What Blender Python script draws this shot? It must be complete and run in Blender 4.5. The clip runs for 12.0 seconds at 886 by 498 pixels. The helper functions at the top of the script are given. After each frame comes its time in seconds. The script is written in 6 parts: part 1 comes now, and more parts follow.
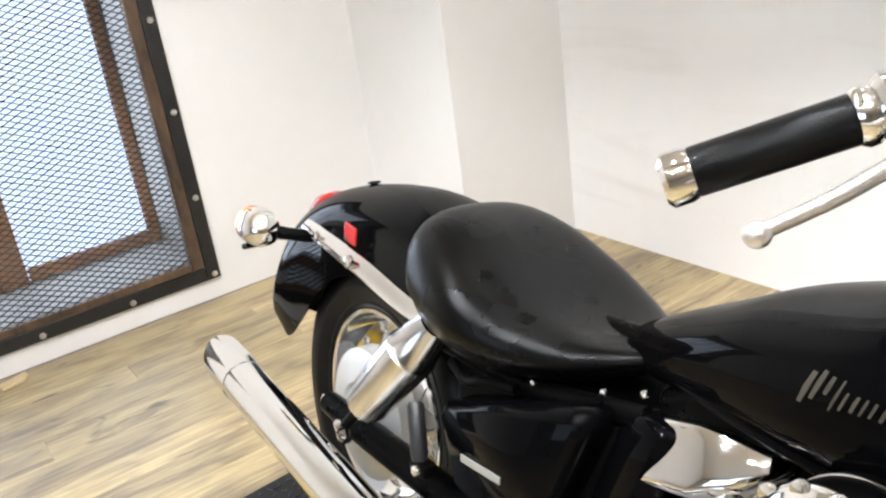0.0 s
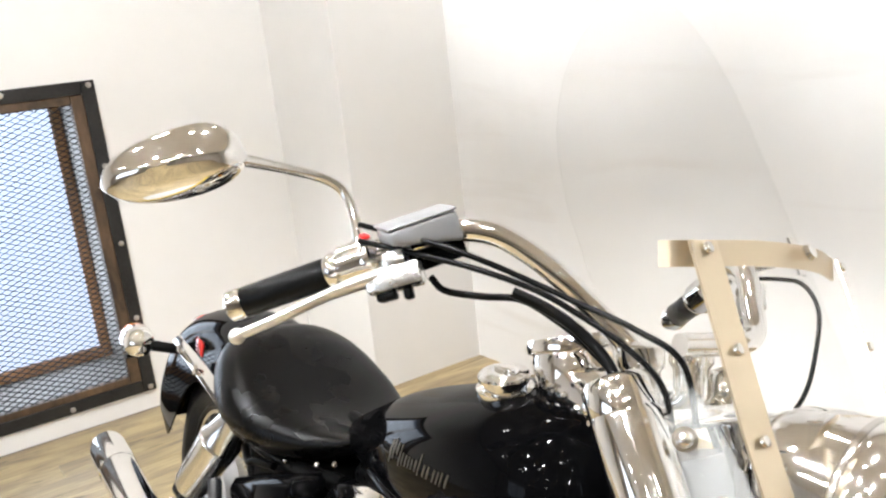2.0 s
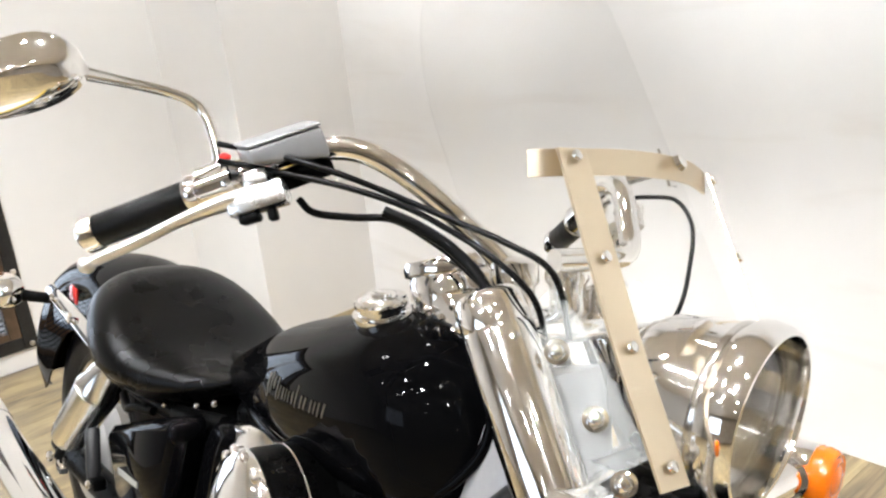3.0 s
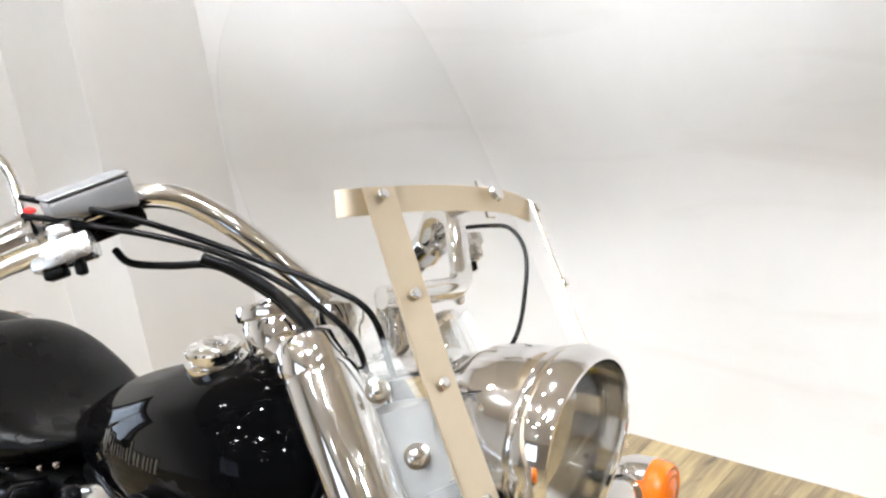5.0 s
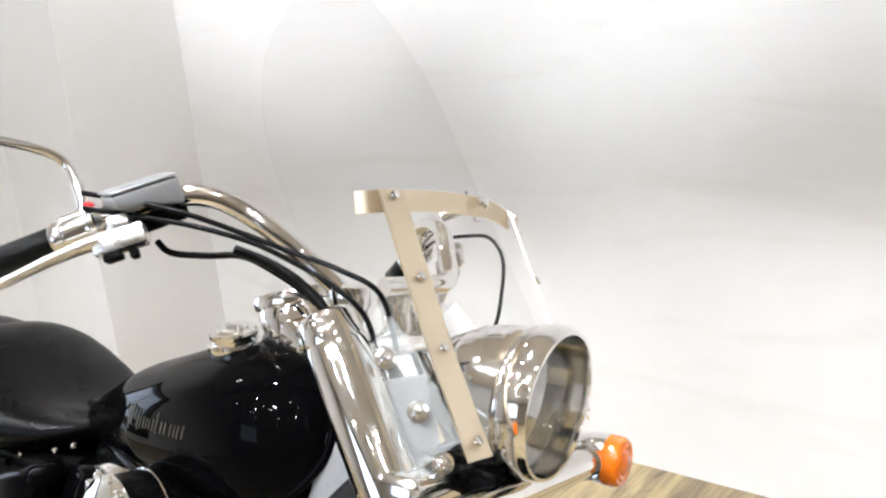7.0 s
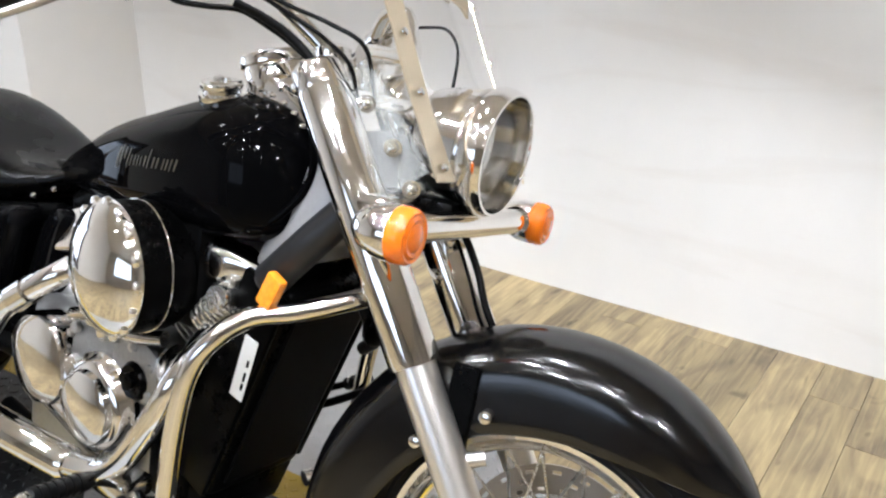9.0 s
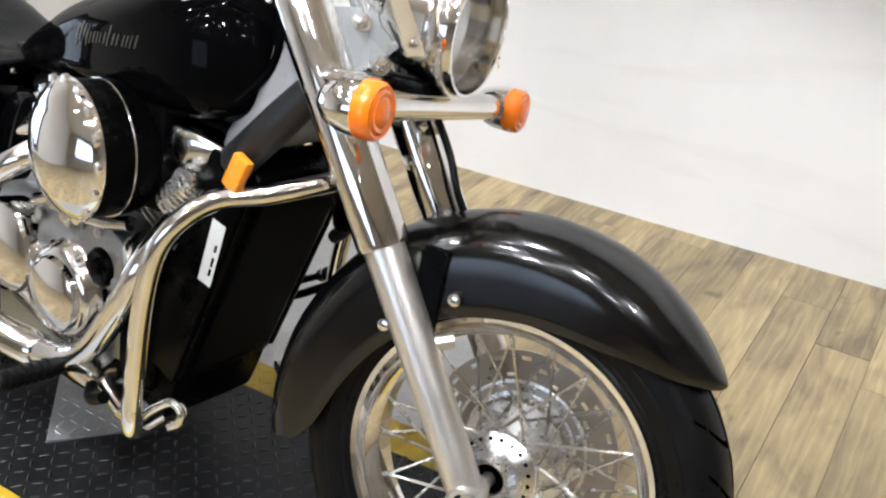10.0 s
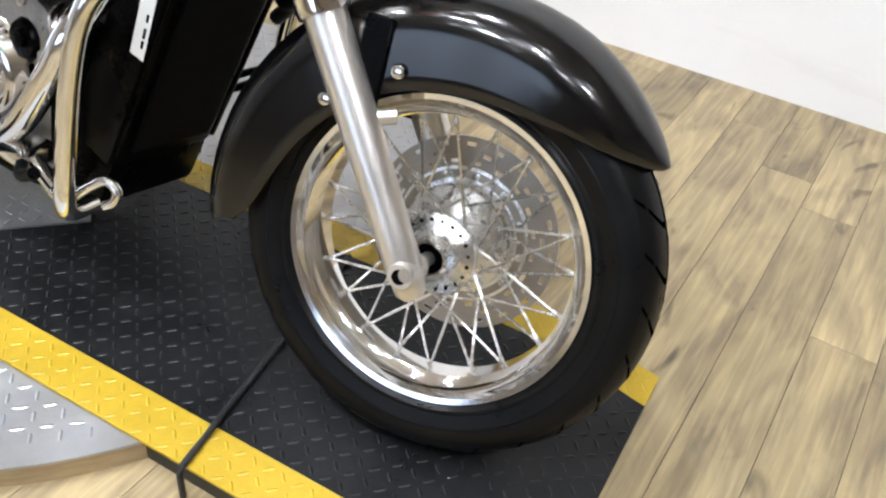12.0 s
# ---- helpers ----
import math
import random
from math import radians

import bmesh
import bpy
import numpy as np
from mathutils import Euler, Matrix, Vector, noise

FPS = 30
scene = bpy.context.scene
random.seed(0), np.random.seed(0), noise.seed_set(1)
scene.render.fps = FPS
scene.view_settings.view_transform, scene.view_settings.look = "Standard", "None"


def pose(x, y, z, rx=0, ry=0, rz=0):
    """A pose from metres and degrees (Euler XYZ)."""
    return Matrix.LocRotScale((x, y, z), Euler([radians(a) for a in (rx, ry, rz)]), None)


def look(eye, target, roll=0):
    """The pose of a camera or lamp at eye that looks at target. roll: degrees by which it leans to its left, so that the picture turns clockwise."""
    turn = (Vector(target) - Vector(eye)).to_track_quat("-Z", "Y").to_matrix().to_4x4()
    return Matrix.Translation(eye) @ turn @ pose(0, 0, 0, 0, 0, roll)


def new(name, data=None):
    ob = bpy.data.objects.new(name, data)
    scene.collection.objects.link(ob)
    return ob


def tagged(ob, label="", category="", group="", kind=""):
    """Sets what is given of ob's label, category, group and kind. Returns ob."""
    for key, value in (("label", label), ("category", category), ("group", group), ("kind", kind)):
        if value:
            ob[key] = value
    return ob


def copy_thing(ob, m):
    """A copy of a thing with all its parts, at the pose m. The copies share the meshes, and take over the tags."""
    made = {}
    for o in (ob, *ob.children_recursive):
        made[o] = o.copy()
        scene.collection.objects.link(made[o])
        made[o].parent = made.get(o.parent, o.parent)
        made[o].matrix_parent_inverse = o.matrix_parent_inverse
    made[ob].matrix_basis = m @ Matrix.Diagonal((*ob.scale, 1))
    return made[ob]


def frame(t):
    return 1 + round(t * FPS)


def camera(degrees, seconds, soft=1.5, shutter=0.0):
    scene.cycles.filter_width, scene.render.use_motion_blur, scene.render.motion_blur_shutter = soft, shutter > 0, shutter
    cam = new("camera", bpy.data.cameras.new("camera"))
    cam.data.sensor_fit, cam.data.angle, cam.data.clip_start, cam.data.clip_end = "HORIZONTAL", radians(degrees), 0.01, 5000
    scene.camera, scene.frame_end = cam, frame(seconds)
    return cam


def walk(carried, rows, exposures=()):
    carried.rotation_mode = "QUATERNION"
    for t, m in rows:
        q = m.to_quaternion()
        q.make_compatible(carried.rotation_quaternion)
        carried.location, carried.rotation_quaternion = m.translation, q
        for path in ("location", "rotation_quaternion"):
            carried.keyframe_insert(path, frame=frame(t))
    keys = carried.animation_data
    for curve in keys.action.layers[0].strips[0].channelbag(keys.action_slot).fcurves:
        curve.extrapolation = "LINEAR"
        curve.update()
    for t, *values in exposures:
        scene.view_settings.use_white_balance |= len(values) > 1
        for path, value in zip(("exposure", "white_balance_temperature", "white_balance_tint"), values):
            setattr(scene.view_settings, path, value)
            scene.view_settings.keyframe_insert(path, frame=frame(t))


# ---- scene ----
cam = camera(54.0, 12.0, soft=2.3)
PATH = [
    (0, (-0.458, 0.456, 1.309), (0.544, 2.006, 0.539), -8.1),
    (0.5, (-0.48, 0.191, 1.31), (0.339, 1.885, 0.633), -6.3),
    (1, (-0.394, -0.039, 1.352), (0.385, 1.724, 0.821), -6.4),
    (1.5, (-0.365, -0.107, 1.388), (0.537, 1.619, 0.934), -7.3),
    (2, (-0.326, -0.118, 1.381), (0.726, 1.513, 0.897), -6.6),
    (2.5, (-0.314, -0.112, 1.36), (0.826, 1.442, 0.825), -5.6),
    (3, (-0.285, -0.117, 1.334), (0.911, 1.363, 0.718), -6.4),
    (3.5, (-0.264, -0.13, 1.321), (0.973, 1.307, 0.686), -6.8),
    (3.7, (-0.254, -0.135, 1.312), (1.018, 1.271, 0.675), -6.8),
    (5.3, (-0.214, -0.178, 1.345), (1.159, 1.154, 0.76), -7.7),
    (6, (-0.205, -0.191, 1.354), (1.158, 1.154, 0.777), -7.4),
    (6.3, (-0.226, -0.204, 1.353), (1.148, 1.147, 0.814), -7.1),
    (6.5, (-0.262, -0.217, 1.351), (1.148, 1.100, 0.810), -6.8),
    (6.7, (-0.308, -0.232, 1.348), (1.128, 1.063, 0.838), -6.5),
    (8.3, (-0.647, -0.334, 1.3), (0.886, 0.763, 0.632), -1.2),
    (8.5, (-0.647, -0.33, 1.299), (0.875, 0.752, 0.583), -0.3),
    (9, (-0.634, -0.327, 1.264), (0.886, 0.7, 0.467), 1.1),
    (9.5, (-0.625, -0.335, 1.24), (0.874, 0.669, 0.376), 1.5),
    (10, (-0.62, -0.341, 1.216), (0.859, 0.608, 0.236), 2.2),
    (10.5, (-0.614, -0.347, 1.193), (0.826, 0.541, 0.125), 3.4),
    (11, (-0.623, -0.358, 1.161), (0.802, 0.454, 0.016), 5.1),
    (11.5, (-0.625, -0.371, 1.132), (0.763, 0.363, -0.108), 6.5),
    (12, (-0.633, -0.378, 1.123), (0.739, 0.364, -0.129), 6.3),
]
walk(cam, [(t, look(eye, target, roll)) for t, eye, target, roll in PATH], exposures=[(0.0, 0.12, 6050, 10), (1.0, 0.10, 6200, 10), (2.5, 0.05, 6200, 10), (3.5, -0.02, 6050, 10), (6.5, -0.11, 5950, 10), (8.5, -0.20, 5850, 10), (10.0, -0.34, 5900, 10), (11.0, -0.34, 5950, 10), (12.0, -0.26, 5780, 10)])

# ---- world, lamps, exposure ----
world = bpy.data.worlds.new("world")
scene.world = world
world.use_nodes = True
_n = world.node_tree.nodes
_sky = _n.new("ShaderNodeTexSky")
_sky.sky_type, _sky.sun_disc = "NISHITA", False
_sky.sun_elevation, _sky.sun_rotation = radians(35), radians(200)
world.node_tree.links.new(_sky.outputs[0], _n["Background"].inputs[0])
_n["Background"].inputs[1].default_value = 0.1


def area_lamp(name, where, target, sx, sy, watts, colour):
    d = bpy.data.lights.new(name, "AREA")
    d.shape, d.size, d.size_y, d.energy, d.color = "RECTANGLE", sx, sy, watts, colour
    ob = new(name, d)
    ob.matrix_world = look(where, target)
    return ob


def spot_lamp(where, target, watts, cone, blend):
    d = bpy.data.lights.new("ceiling_spot", "SPOT")
    d.energy, d.color, d.spot_size, d.spot_blend, d.shadow_soft_size = watts, (1.0, 0.985, 0.965), radians(cone), blend, 0.04
    ob = new("ceiling_spot", d)
    ob.matrix_world = look(where, target)
    return ob


# daylight through the caged window and through the shop windows behind the camera
area_lamp("daylight_window", (-0.16, 3.82, 0.72), (-0.16, 0.0, 0.6), 1.1, 1.0, 14, (0.86, 0.93, 1.0))
area_lamp("daylight_shop", (-4.85, 0.9, 1.75), (0.0, 0.9, 1.4), 2.6, 1.5, 24, (0.84, 0.92, 1.0))
# downlights: their cones end on the walls a little under a metre up
for _x, _y, _c in ((-0.95, -1.6, 111), (-0.95, -0.3, 111), (-0.95, 0.85, 111), (0.2, 0.55, 78), (-0.9, 1.9, 104)):
    spot_lamp((_x, _y, 2.86), (_x, _y, 0.0), 145, _c, 0.22)
# tilted spots from the middle of the shop: they light the lower part of the panelled wall
for _y, _tx, _tz in ((-1.0, 1.45, 0.45), (0.5, 1.15, 0.30), (2.0, 0.58, 0.0)):
    spot_lamp((-1.9, _y, 2.86), (_tx, _y, _tz), 100, 44, 0.4)
# wall washers close to the panelled wall and over the window wall; they light the upper part
for _x, _y in ((-0.2, -1.6), (-0.2, -0.4), (-0.2, 0.9), (-0.2, 2.1)):
    spot_lamp((_x, _y, 2.86), (1.705, _y, 1.92), 225, 46, 0.75)
spot_lamp((-0.3, 2.2, 2.86), (0.55, 3.5, 1.9), 84, 88, 0.7)
spot_lamp((1.0, 1.6, 2.86), (1.1, 3.0, 1.7), 66, 72, 0.6)

# ---- materials ----


def mat(name, base, rough, metal=0.0, coat=0.0, vary=0.0, scale=8.0, bump=0.0, bscale=200.0, rvary=0.0, trans=0.0, emit=None, power=0.0, stretch=(1, 1, 1), spec=0.5):
    """A procedural material: base colour with two scales of variation, roughness wear and fine relief."""
    m = bpy.data.materials.new(name)
    m.use_nodes = True
    nt = m.node_tree
    b = nt.nodes["Principled BSDF"]
    b.inputs["Roughness"].default_value = rough
    b.inputs["Metallic"].default_value = metal
    b.inputs["Specular IOR Level"].default_value = spec
    b.inputs["Coat Weight"].default_value = coat
    b.inputs["Coat Roughness"].default_value = 0.03
    b.inputs["Transmission Weight"].default_value = trans
    b.inputs["Base Color"].default_value = (*base, 1)
    co = nt.nodes.new("ShaderNodeTexCoord")
    mp = nt.nodes.new("ShaderNodeMapping")
    mp.inputs["Scale"].default_value = stretch
    nt.links.new(co.outputs["Object"], mp.inputs[0])
    if vary or rvary:
        n1 = nt.nodes.new("ShaderNodeTexNoise")
        n1.inputs["Scale"].default_value, n1.inputs["Detail"].default_value = scale, 6
        n2 = nt.nodes.new("ShaderNodeTexNoise")
        n2.inputs["Scale"].default_value, n2.inputs["Detail"].default_value = scale * 9, 4
        nt.links.new(mp.outputs[0], n1.inputs[0])
        nt.links.new(mp.outputs[0], n2.inputs[0])
        ad = nt.nodes.new("ShaderNodeMath")
        ad.operation = "MULTIPLY_ADD"
        nt.links.new(n2.outputs["Fac"], ad.inputs[0])
        ad.inputs[1].default_value = 0.5
        nt.links.new(n1.outputs["Fac"], ad.inputs[2])
    if vary:
        r = nt.nodes.new("ShaderNodeMapRange")
        r.inputs["From Min"].default_value, r.inputs["From Max"].default_value = 0.45, 1.05
        r.inputs["To Min"].default_value, r.inputs["To Max"].default_value = 1 - vary, 1 + vary
        nt.links.new(ad.outputs[0], r.inputs[0])
        mx = nt.nodes.new("ShaderNodeVectorMath")
        mx.operation = "SCALE"
        mx.inputs[0].default_value = base
        nt.links.new(r.outputs[0], mx.inputs["Scale"])
        nt.links.new(mx.outputs[0], b.inputs["Base Color"])
    if rvary:
        r = nt.nodes.new("ShaderNodeMapRange")
        r.inputs["From Min"].default_value, r.inputs["From Max"].default_value = 0.45, 1.05
        r.inputs["To Min"].default_value, r.inputs["To Max"].default_value = max(rough - rvary, 0.01), rough + rvary
        nt.links.new(ad.outputs[0], r.inputs[0])
        nt.links.new(r.outputs[0], b.inputs["Roughness"])
    if bump:
        n3 = nt.nodes.new("ShaderNodeTexNoise")
        n3.inputs["Scale"].default_value, n3.inputs["Detail"].default_value = bscale, 5
        nt.links.new(mp.outputs[0], n3.inputs[0])
        bp = nt.nodes.new("ShaderNodeBump")
        bp.inputs["Strength"].default_value, bp.inputs["Distance"].default_value = bump, 0.002
        nt.links.new(n3.outputs["Fac"], bp.inputs["Height"])
        nt.links.new(bp.outputs[0], b.inputs["Normal"])
    if emit:
        b.inputs["Emission Color"].default_value = (*emit, 1)
        b.inputs["Emission Strength"].default_value = power
    return m


CHROME = mat("chrome", (0.90, 0.89, 0.875), 0.075, 1.0, rvary=0.03, scale=14, vary=0.04)
CHROME_WORN = mat("chrome_worn", (0.72, 0.70, 0.67), 0.13, 1.0, rvary=0.06, scale=20, vary=0.08)
ALLOY = mat("alloy", (0.84, 0.81, 0.77), 0.33, 0.93, rvary=0.05, scale=16, vary=0.05, bump=0.02, bscale=700)
ALLOY_BRIGHT = mat("alloy_bright", (0.74, 0.73, 0.71), 0.2, 1.0, rvary=0.06, scale=22, vary=0.06)
ALLOY_MID = mat("alloy_satin", (0.82, 0.81, 0.79), 0.27, 1.0, rvary=0.06, scale=26, vary=0.08, bump=0.03, bscale=600)
SILVER_PAINT = mat("silver_paint", (0.50, 0.50, 0.49), 0.34, 0.3, vary=0.05, scale=18, bump=0.03, bscale=700)
BLACK_SATIN = mat("black_satin", (0.0012, 0.0012, 0.0012), 0.30, vary=0.3, scale=14, rvary=0.08, bump=0.06, bscale=300, spec=0.05)
BLACK_PLASTIC = mat("black_plastic", (0.0018, 0.0018, 0.0018), 0.40, vary=0.25, scale=20, rvary=0.08, bump=0.12, bscale=600, spec=0.05)
RESERVOIR_GREY = mat("reservoir_grey", (0.27, 0.272, 0.28), 0.34, 0.4, vary=0.06, scale=20, bump=0.05, bscale=600)
GREY_PLASTIC = mat("grey_plastic", (0.010, 0.010, 0.011), 0.40, vary=0.15, scale=20, rvary=0.06, bump=0.08, bscale=500)
VINYL = mat("seat_vinyl", (0.0020, 0.0019, 0.0018), 0.27, vary=0.12, scale=3, rvary=0.02, bump=0.12, bscale=420, spec=0.13)
# near-black that paints the shade inside tyre grooves and hub holes
RECESS_SHADE = mat("recess_shade_black", (0.0006, 0.0006, 0.0006), 0.9, vary=0.2, scale=30, spec=0.0)
RUBBER = mat("rubber", (0.0040, 0.0040, 0.0042), 0.34, vary=0.3, scale=16, rvary=0.1, bump=0.2, bscale=260, spec=0.14)
STRAP = mat("strap_metal", (0.74, 0.64, 0.48), 0.34, 1.0, vary=0.03, scale=8, rvary=0.02)
ENGINE_GREY = mat("engine_grey", (0.34, 0.34, 0.335), 0.36, 0.85, vary=0.25, scale=14, rvary=0.08, bump=0.2, bscale=300)
DISC_STEEL = mat("worn_disc_steel", (0.36, 0.325, 0.28), 0.36, 1.0, vary=0.1, scale=30, rvary=0.06)
CABLE_BLACK = mat("cable_black", (0.0022, 0.0022, 0.0022), 0.35, vary=0.2, scale=30, spec=0.12)
NECK_GREY = mat("neck_grey", (0.36, 0.36, 0.37), 0.34, 0.35, vary=0.1, scale=14, rvary=0.05, bump=0.08, bscale=500)
GRIP_RUBBER = mat("grip_rubber", (0.004, 0.004, 0.004), 0.28, vary=0.2, scale=30, bump=0.3, bscale=500, spec=0.12)
ORANGE = mat("orange_lens", (0.92, 0.20, 0.006), 0.16, coat=0.5, vary=0.12, scale=60, rvary=0.05)
AMBER = mat("amber_reflector", (0.85, 0.28, 0.015), 0.15, coat=0.8, vary=0.2, scale=120)
RED_LENS = mat("red_lens", (0.36, 0.010, 0.008), 0.14, coat=0.5, vary=0.25, scale=120)
STOP_RED = mat("stop_switch_red", (0.75, 0.03, 0.025), 0.35, vary=0.05, scale=40)
LABEL_WHITE = mat("label_white", (0.72, 0.72, 0.70), 0.4, vary=0.05, scale=40)
LABEL_GREY = mat("label_grey", (0.20, 0.195, 0.175), 0.35, vary=0.08, scale=60)
BADGE = mat("badge_bronze", (0.10, 0.09, 0.072), 0.4, 0.7, vary=0.12, scale=60)
RADIATOR_CORE = mat("radiator_core", (0.003, 0.003, 0.003), 0.6, 0.0, spec=0.05, vary=0.3, scale=60, bump=0.4, bscale=900)
LAMP_GLASS_IN = mat("reflector_bowl", (0.86, 0.86, 0.85), 0.06, 1.0, vary=0.05, scale=30)
WALL_PAINT = mat("wall_paint", (0.80, 0.785, 0.762), 0.5, vary=0.025, scale=1.4, rvary=0.05, bump=0.05, bscale=160)
CEILING_PAINT = mat("ceiling_paint", (0.64, 0.59, 0.52), 0.8, vary=0.04, scale=3, bump=0.1, bscale=80)
SHOP_WALL = mat("shop_wall", (0.46, 0.43, 0.39), 0.7, vary=0.2, scale=1.2, bump=0.1, bscale=60)
SKIRTING = mat("skirting_white", (0.80, 0.79, 0.77), 0.4, vary=0.03, scale=6)
STEEL_DARK = mat("dark_steel", (0.035, 0.034, 0.033), 0.45, 0.6, vary=0.4, scale=9, rvary=0.12, bump=0.2, bscale=60)
MESH_STEEL = mat("mesh_steel", (0.022, 0.021, 0.020), 0.55, 0.2, vary=0.3, scale=20)
BOLT_STEEL = mat("bolt_steel", (0.6, 0.58, 0.55), 0.35, 1.0, vary=0.1, scale=60)
WOOD_BURNT = mat("burnt_wood", (0.075, 0.045, 0.024), 0.6, vary=0.85, scale=7, bump=0.4, bscale=60, stretch=(1, 1, 0.35))
WOOD_BROWN = mat("brown_wood", (0.36, 0.165, 0.055), 0.5, vary=0.35, scale=5, bump=0.2, bscale=60, stretch=(3, 3, 0.4))
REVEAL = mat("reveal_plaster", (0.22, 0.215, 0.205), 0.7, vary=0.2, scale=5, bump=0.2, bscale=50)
PLATE_BLACK = mat("black_tread_plate", (0.012, 0.012, 0.0125), 0.34, 0.1, vary=0.5, scale=6, rvary=0.12, bump=0.15, bscale=120, spec=0.25)
PLATE_YELLOW = mat("yellow_safety_paint", (0.450, 0.303, 0.010), 0.45, vary=0.16, scale=7, rvary=0.1, bump=0.15, bscale=130)
PLATE_SILVER = mat("silver_tread_plate", (0.46, 0.465, 0.47), 0.36, 0.75, vary=0.12, scale=6, rvary=0.1, bump=0.1, bscale=130)
WOOD_PALE = mat("pale_wood", (0.55, 0.42, 0.24), 0.6, vary=0.15, scale=20, bump=0.2, bscale=90)
PLY_EDGE = mat("plywood_edge", (0.40, 0.30, 0.17), 0.6, vary=0.25, scale=14, bump=0.2, bscale=80, stretch=(1, 1, 6))
LED = mat("led_lamp", (0.9, 0.9, 0.9), 0.5, emit=(1.0, 0.96, 0.9), power=150.0)
SKY_GLOW = mat("overcast_sky", (0.8, 0.85, 0.9), 1.0, emit=(0.70, 0.80, 1.0), power=1.2)
CASING = mat("white_casing", (0.8, 0.8, 0.78), 0.4, vary=0.03, scale=20)


def lacquer(name, rough, low, high, power):
    """Black lacquer over metal: a clear gloss that grows towards grazing, slightly uneven."""
    m = bpy.data.materials.new(name)
    m.use_nodes = True
    nt = m.node_tree
    link = nt.links.new
    nt.nodes.remove(nt.nodes["Principled BSDF"])
    df = nt.nodes.new("ShaderNodeBsdfDiffuse")
    df.inputs[0].default_value = (0.0014, 0.0014, 0.0016, 1)
    gl = nt.nodes.new("ShaderNodeBsdfGlossy")
    gl.inputs[0].default_value = (1, 1, 1, 1)
    co = nt.nodes.new("ShaderNodeTexCoord")
    n = nt.nodes.new("ShaderNodeTexNoise")
    n.inputs["Scale"].default_value, n.inputs["Detail"].default_value = 14, 5
    link(co.outputs["Object"], n.inputs[0])
    r = nt.nodes.new("ShaderNodeMapRange")
    r.inputs["To Min"].default_value, r.inputs["To Max"].default_value = rough * 0.7, rough * 1.3
    link(n.outputs["Fac"], r.inputs[0])
    link(r.outputs[0], gl.inputs["Roughness"])
    lw = nt.nodes.new("ShaderNodeLayerWeight")
    lw.inputs["Blend"].default_value = 0.5
    pw = nt.nodes.new("ShaderNodeMath")
    pw.operation, pw.inputs[1].default_value = "POWER", power
    link(lw.outputs["Facing"], pw.inputs[0])
    k = nt.nodes.new("ShaderNodeMath")
    k.operation, k.inputs[1].default_value, k.inputs[2].default_value = "MULTIPLY_ADD", high, low
    link(pw.outputs[0], k.inputs[0])
    mx = nt.nodes.new("ShaderNodeMixShader")
    link(k.outputs[0], mx.inputs[0])
    link(df.outputs[0], mx.inputs[1])
    link(gl.outputs[0], mx.inputs[2])
    link(mx.outputs[0], nt.nodes["Material Output"].inputs[0])
    return m


BLACK_PAINT = lacquer("black_paint", 0.03, 0.004, 0.34, 3.9)
BLACK_FENDER = lacquer("black_fender_paint", 0.15, 0.05, 0.4, 3.0)


def panel_material():
    """White wall panelling with faint beige streaks that slant across it."""
    m = mat("white_wall_panel", (0.82, 0.805, 0.785), 0.5, vary=0.03, scale=1.3, rvary=0.04, bump=0.02, bscale=120, stretch=(1, 1, 0.7))
    nt = m.node_tree
    b = nt.nodes["Principled BSDF"]
    link = nt.links.new
    co = nt.nodes.new("ShaderNodeTexCoord")
    mp = nt.nodes.new("ShaderNodeMapping")
    mp.inputs["Rotation"].default_value = (radians(-58), 0, 0)
    mp.inputs["Scale"].default_value = (1, 0.55, 3.2)
    link(co.outputs["Object"], mp.inputs[0])
    n = nt.nodes.new("ShaderNodeTexNoise")
    n.inputs["Scale"].default_value, n.inputs["Detail"].default_value, n.inputs["Distortion"].default_value = 2.3, 7, 0.9
    link(mp.outputs[0], n.inputs[0])
    r = nt.nodes.new("ShaderNodeMapRange")
    r.inputs["From Min"].default_value, r.inputs["From Max"].default_value = 0.54, 0.74
    r.inputs["To Max"].default_value = 0.26
    link(n.outputs["Fac"], r.inputs[0])
    mx = nt.nodes.new("ShaderNodeMix")
    mx.data_type = "RGBA"
    link(r.outputs[0], mx.inputs["Factor"])
    link(b.inputs["Base Color"].links[0].from_socket, mx.inputs["A"])
    mx.inputs["B"].default_value = (0.62, 0.56, 0.50, 1)
    link(mx.outputs["Result"], b.inputs["Base Color"])
    return m


PANEL_WHITE = panel_material()


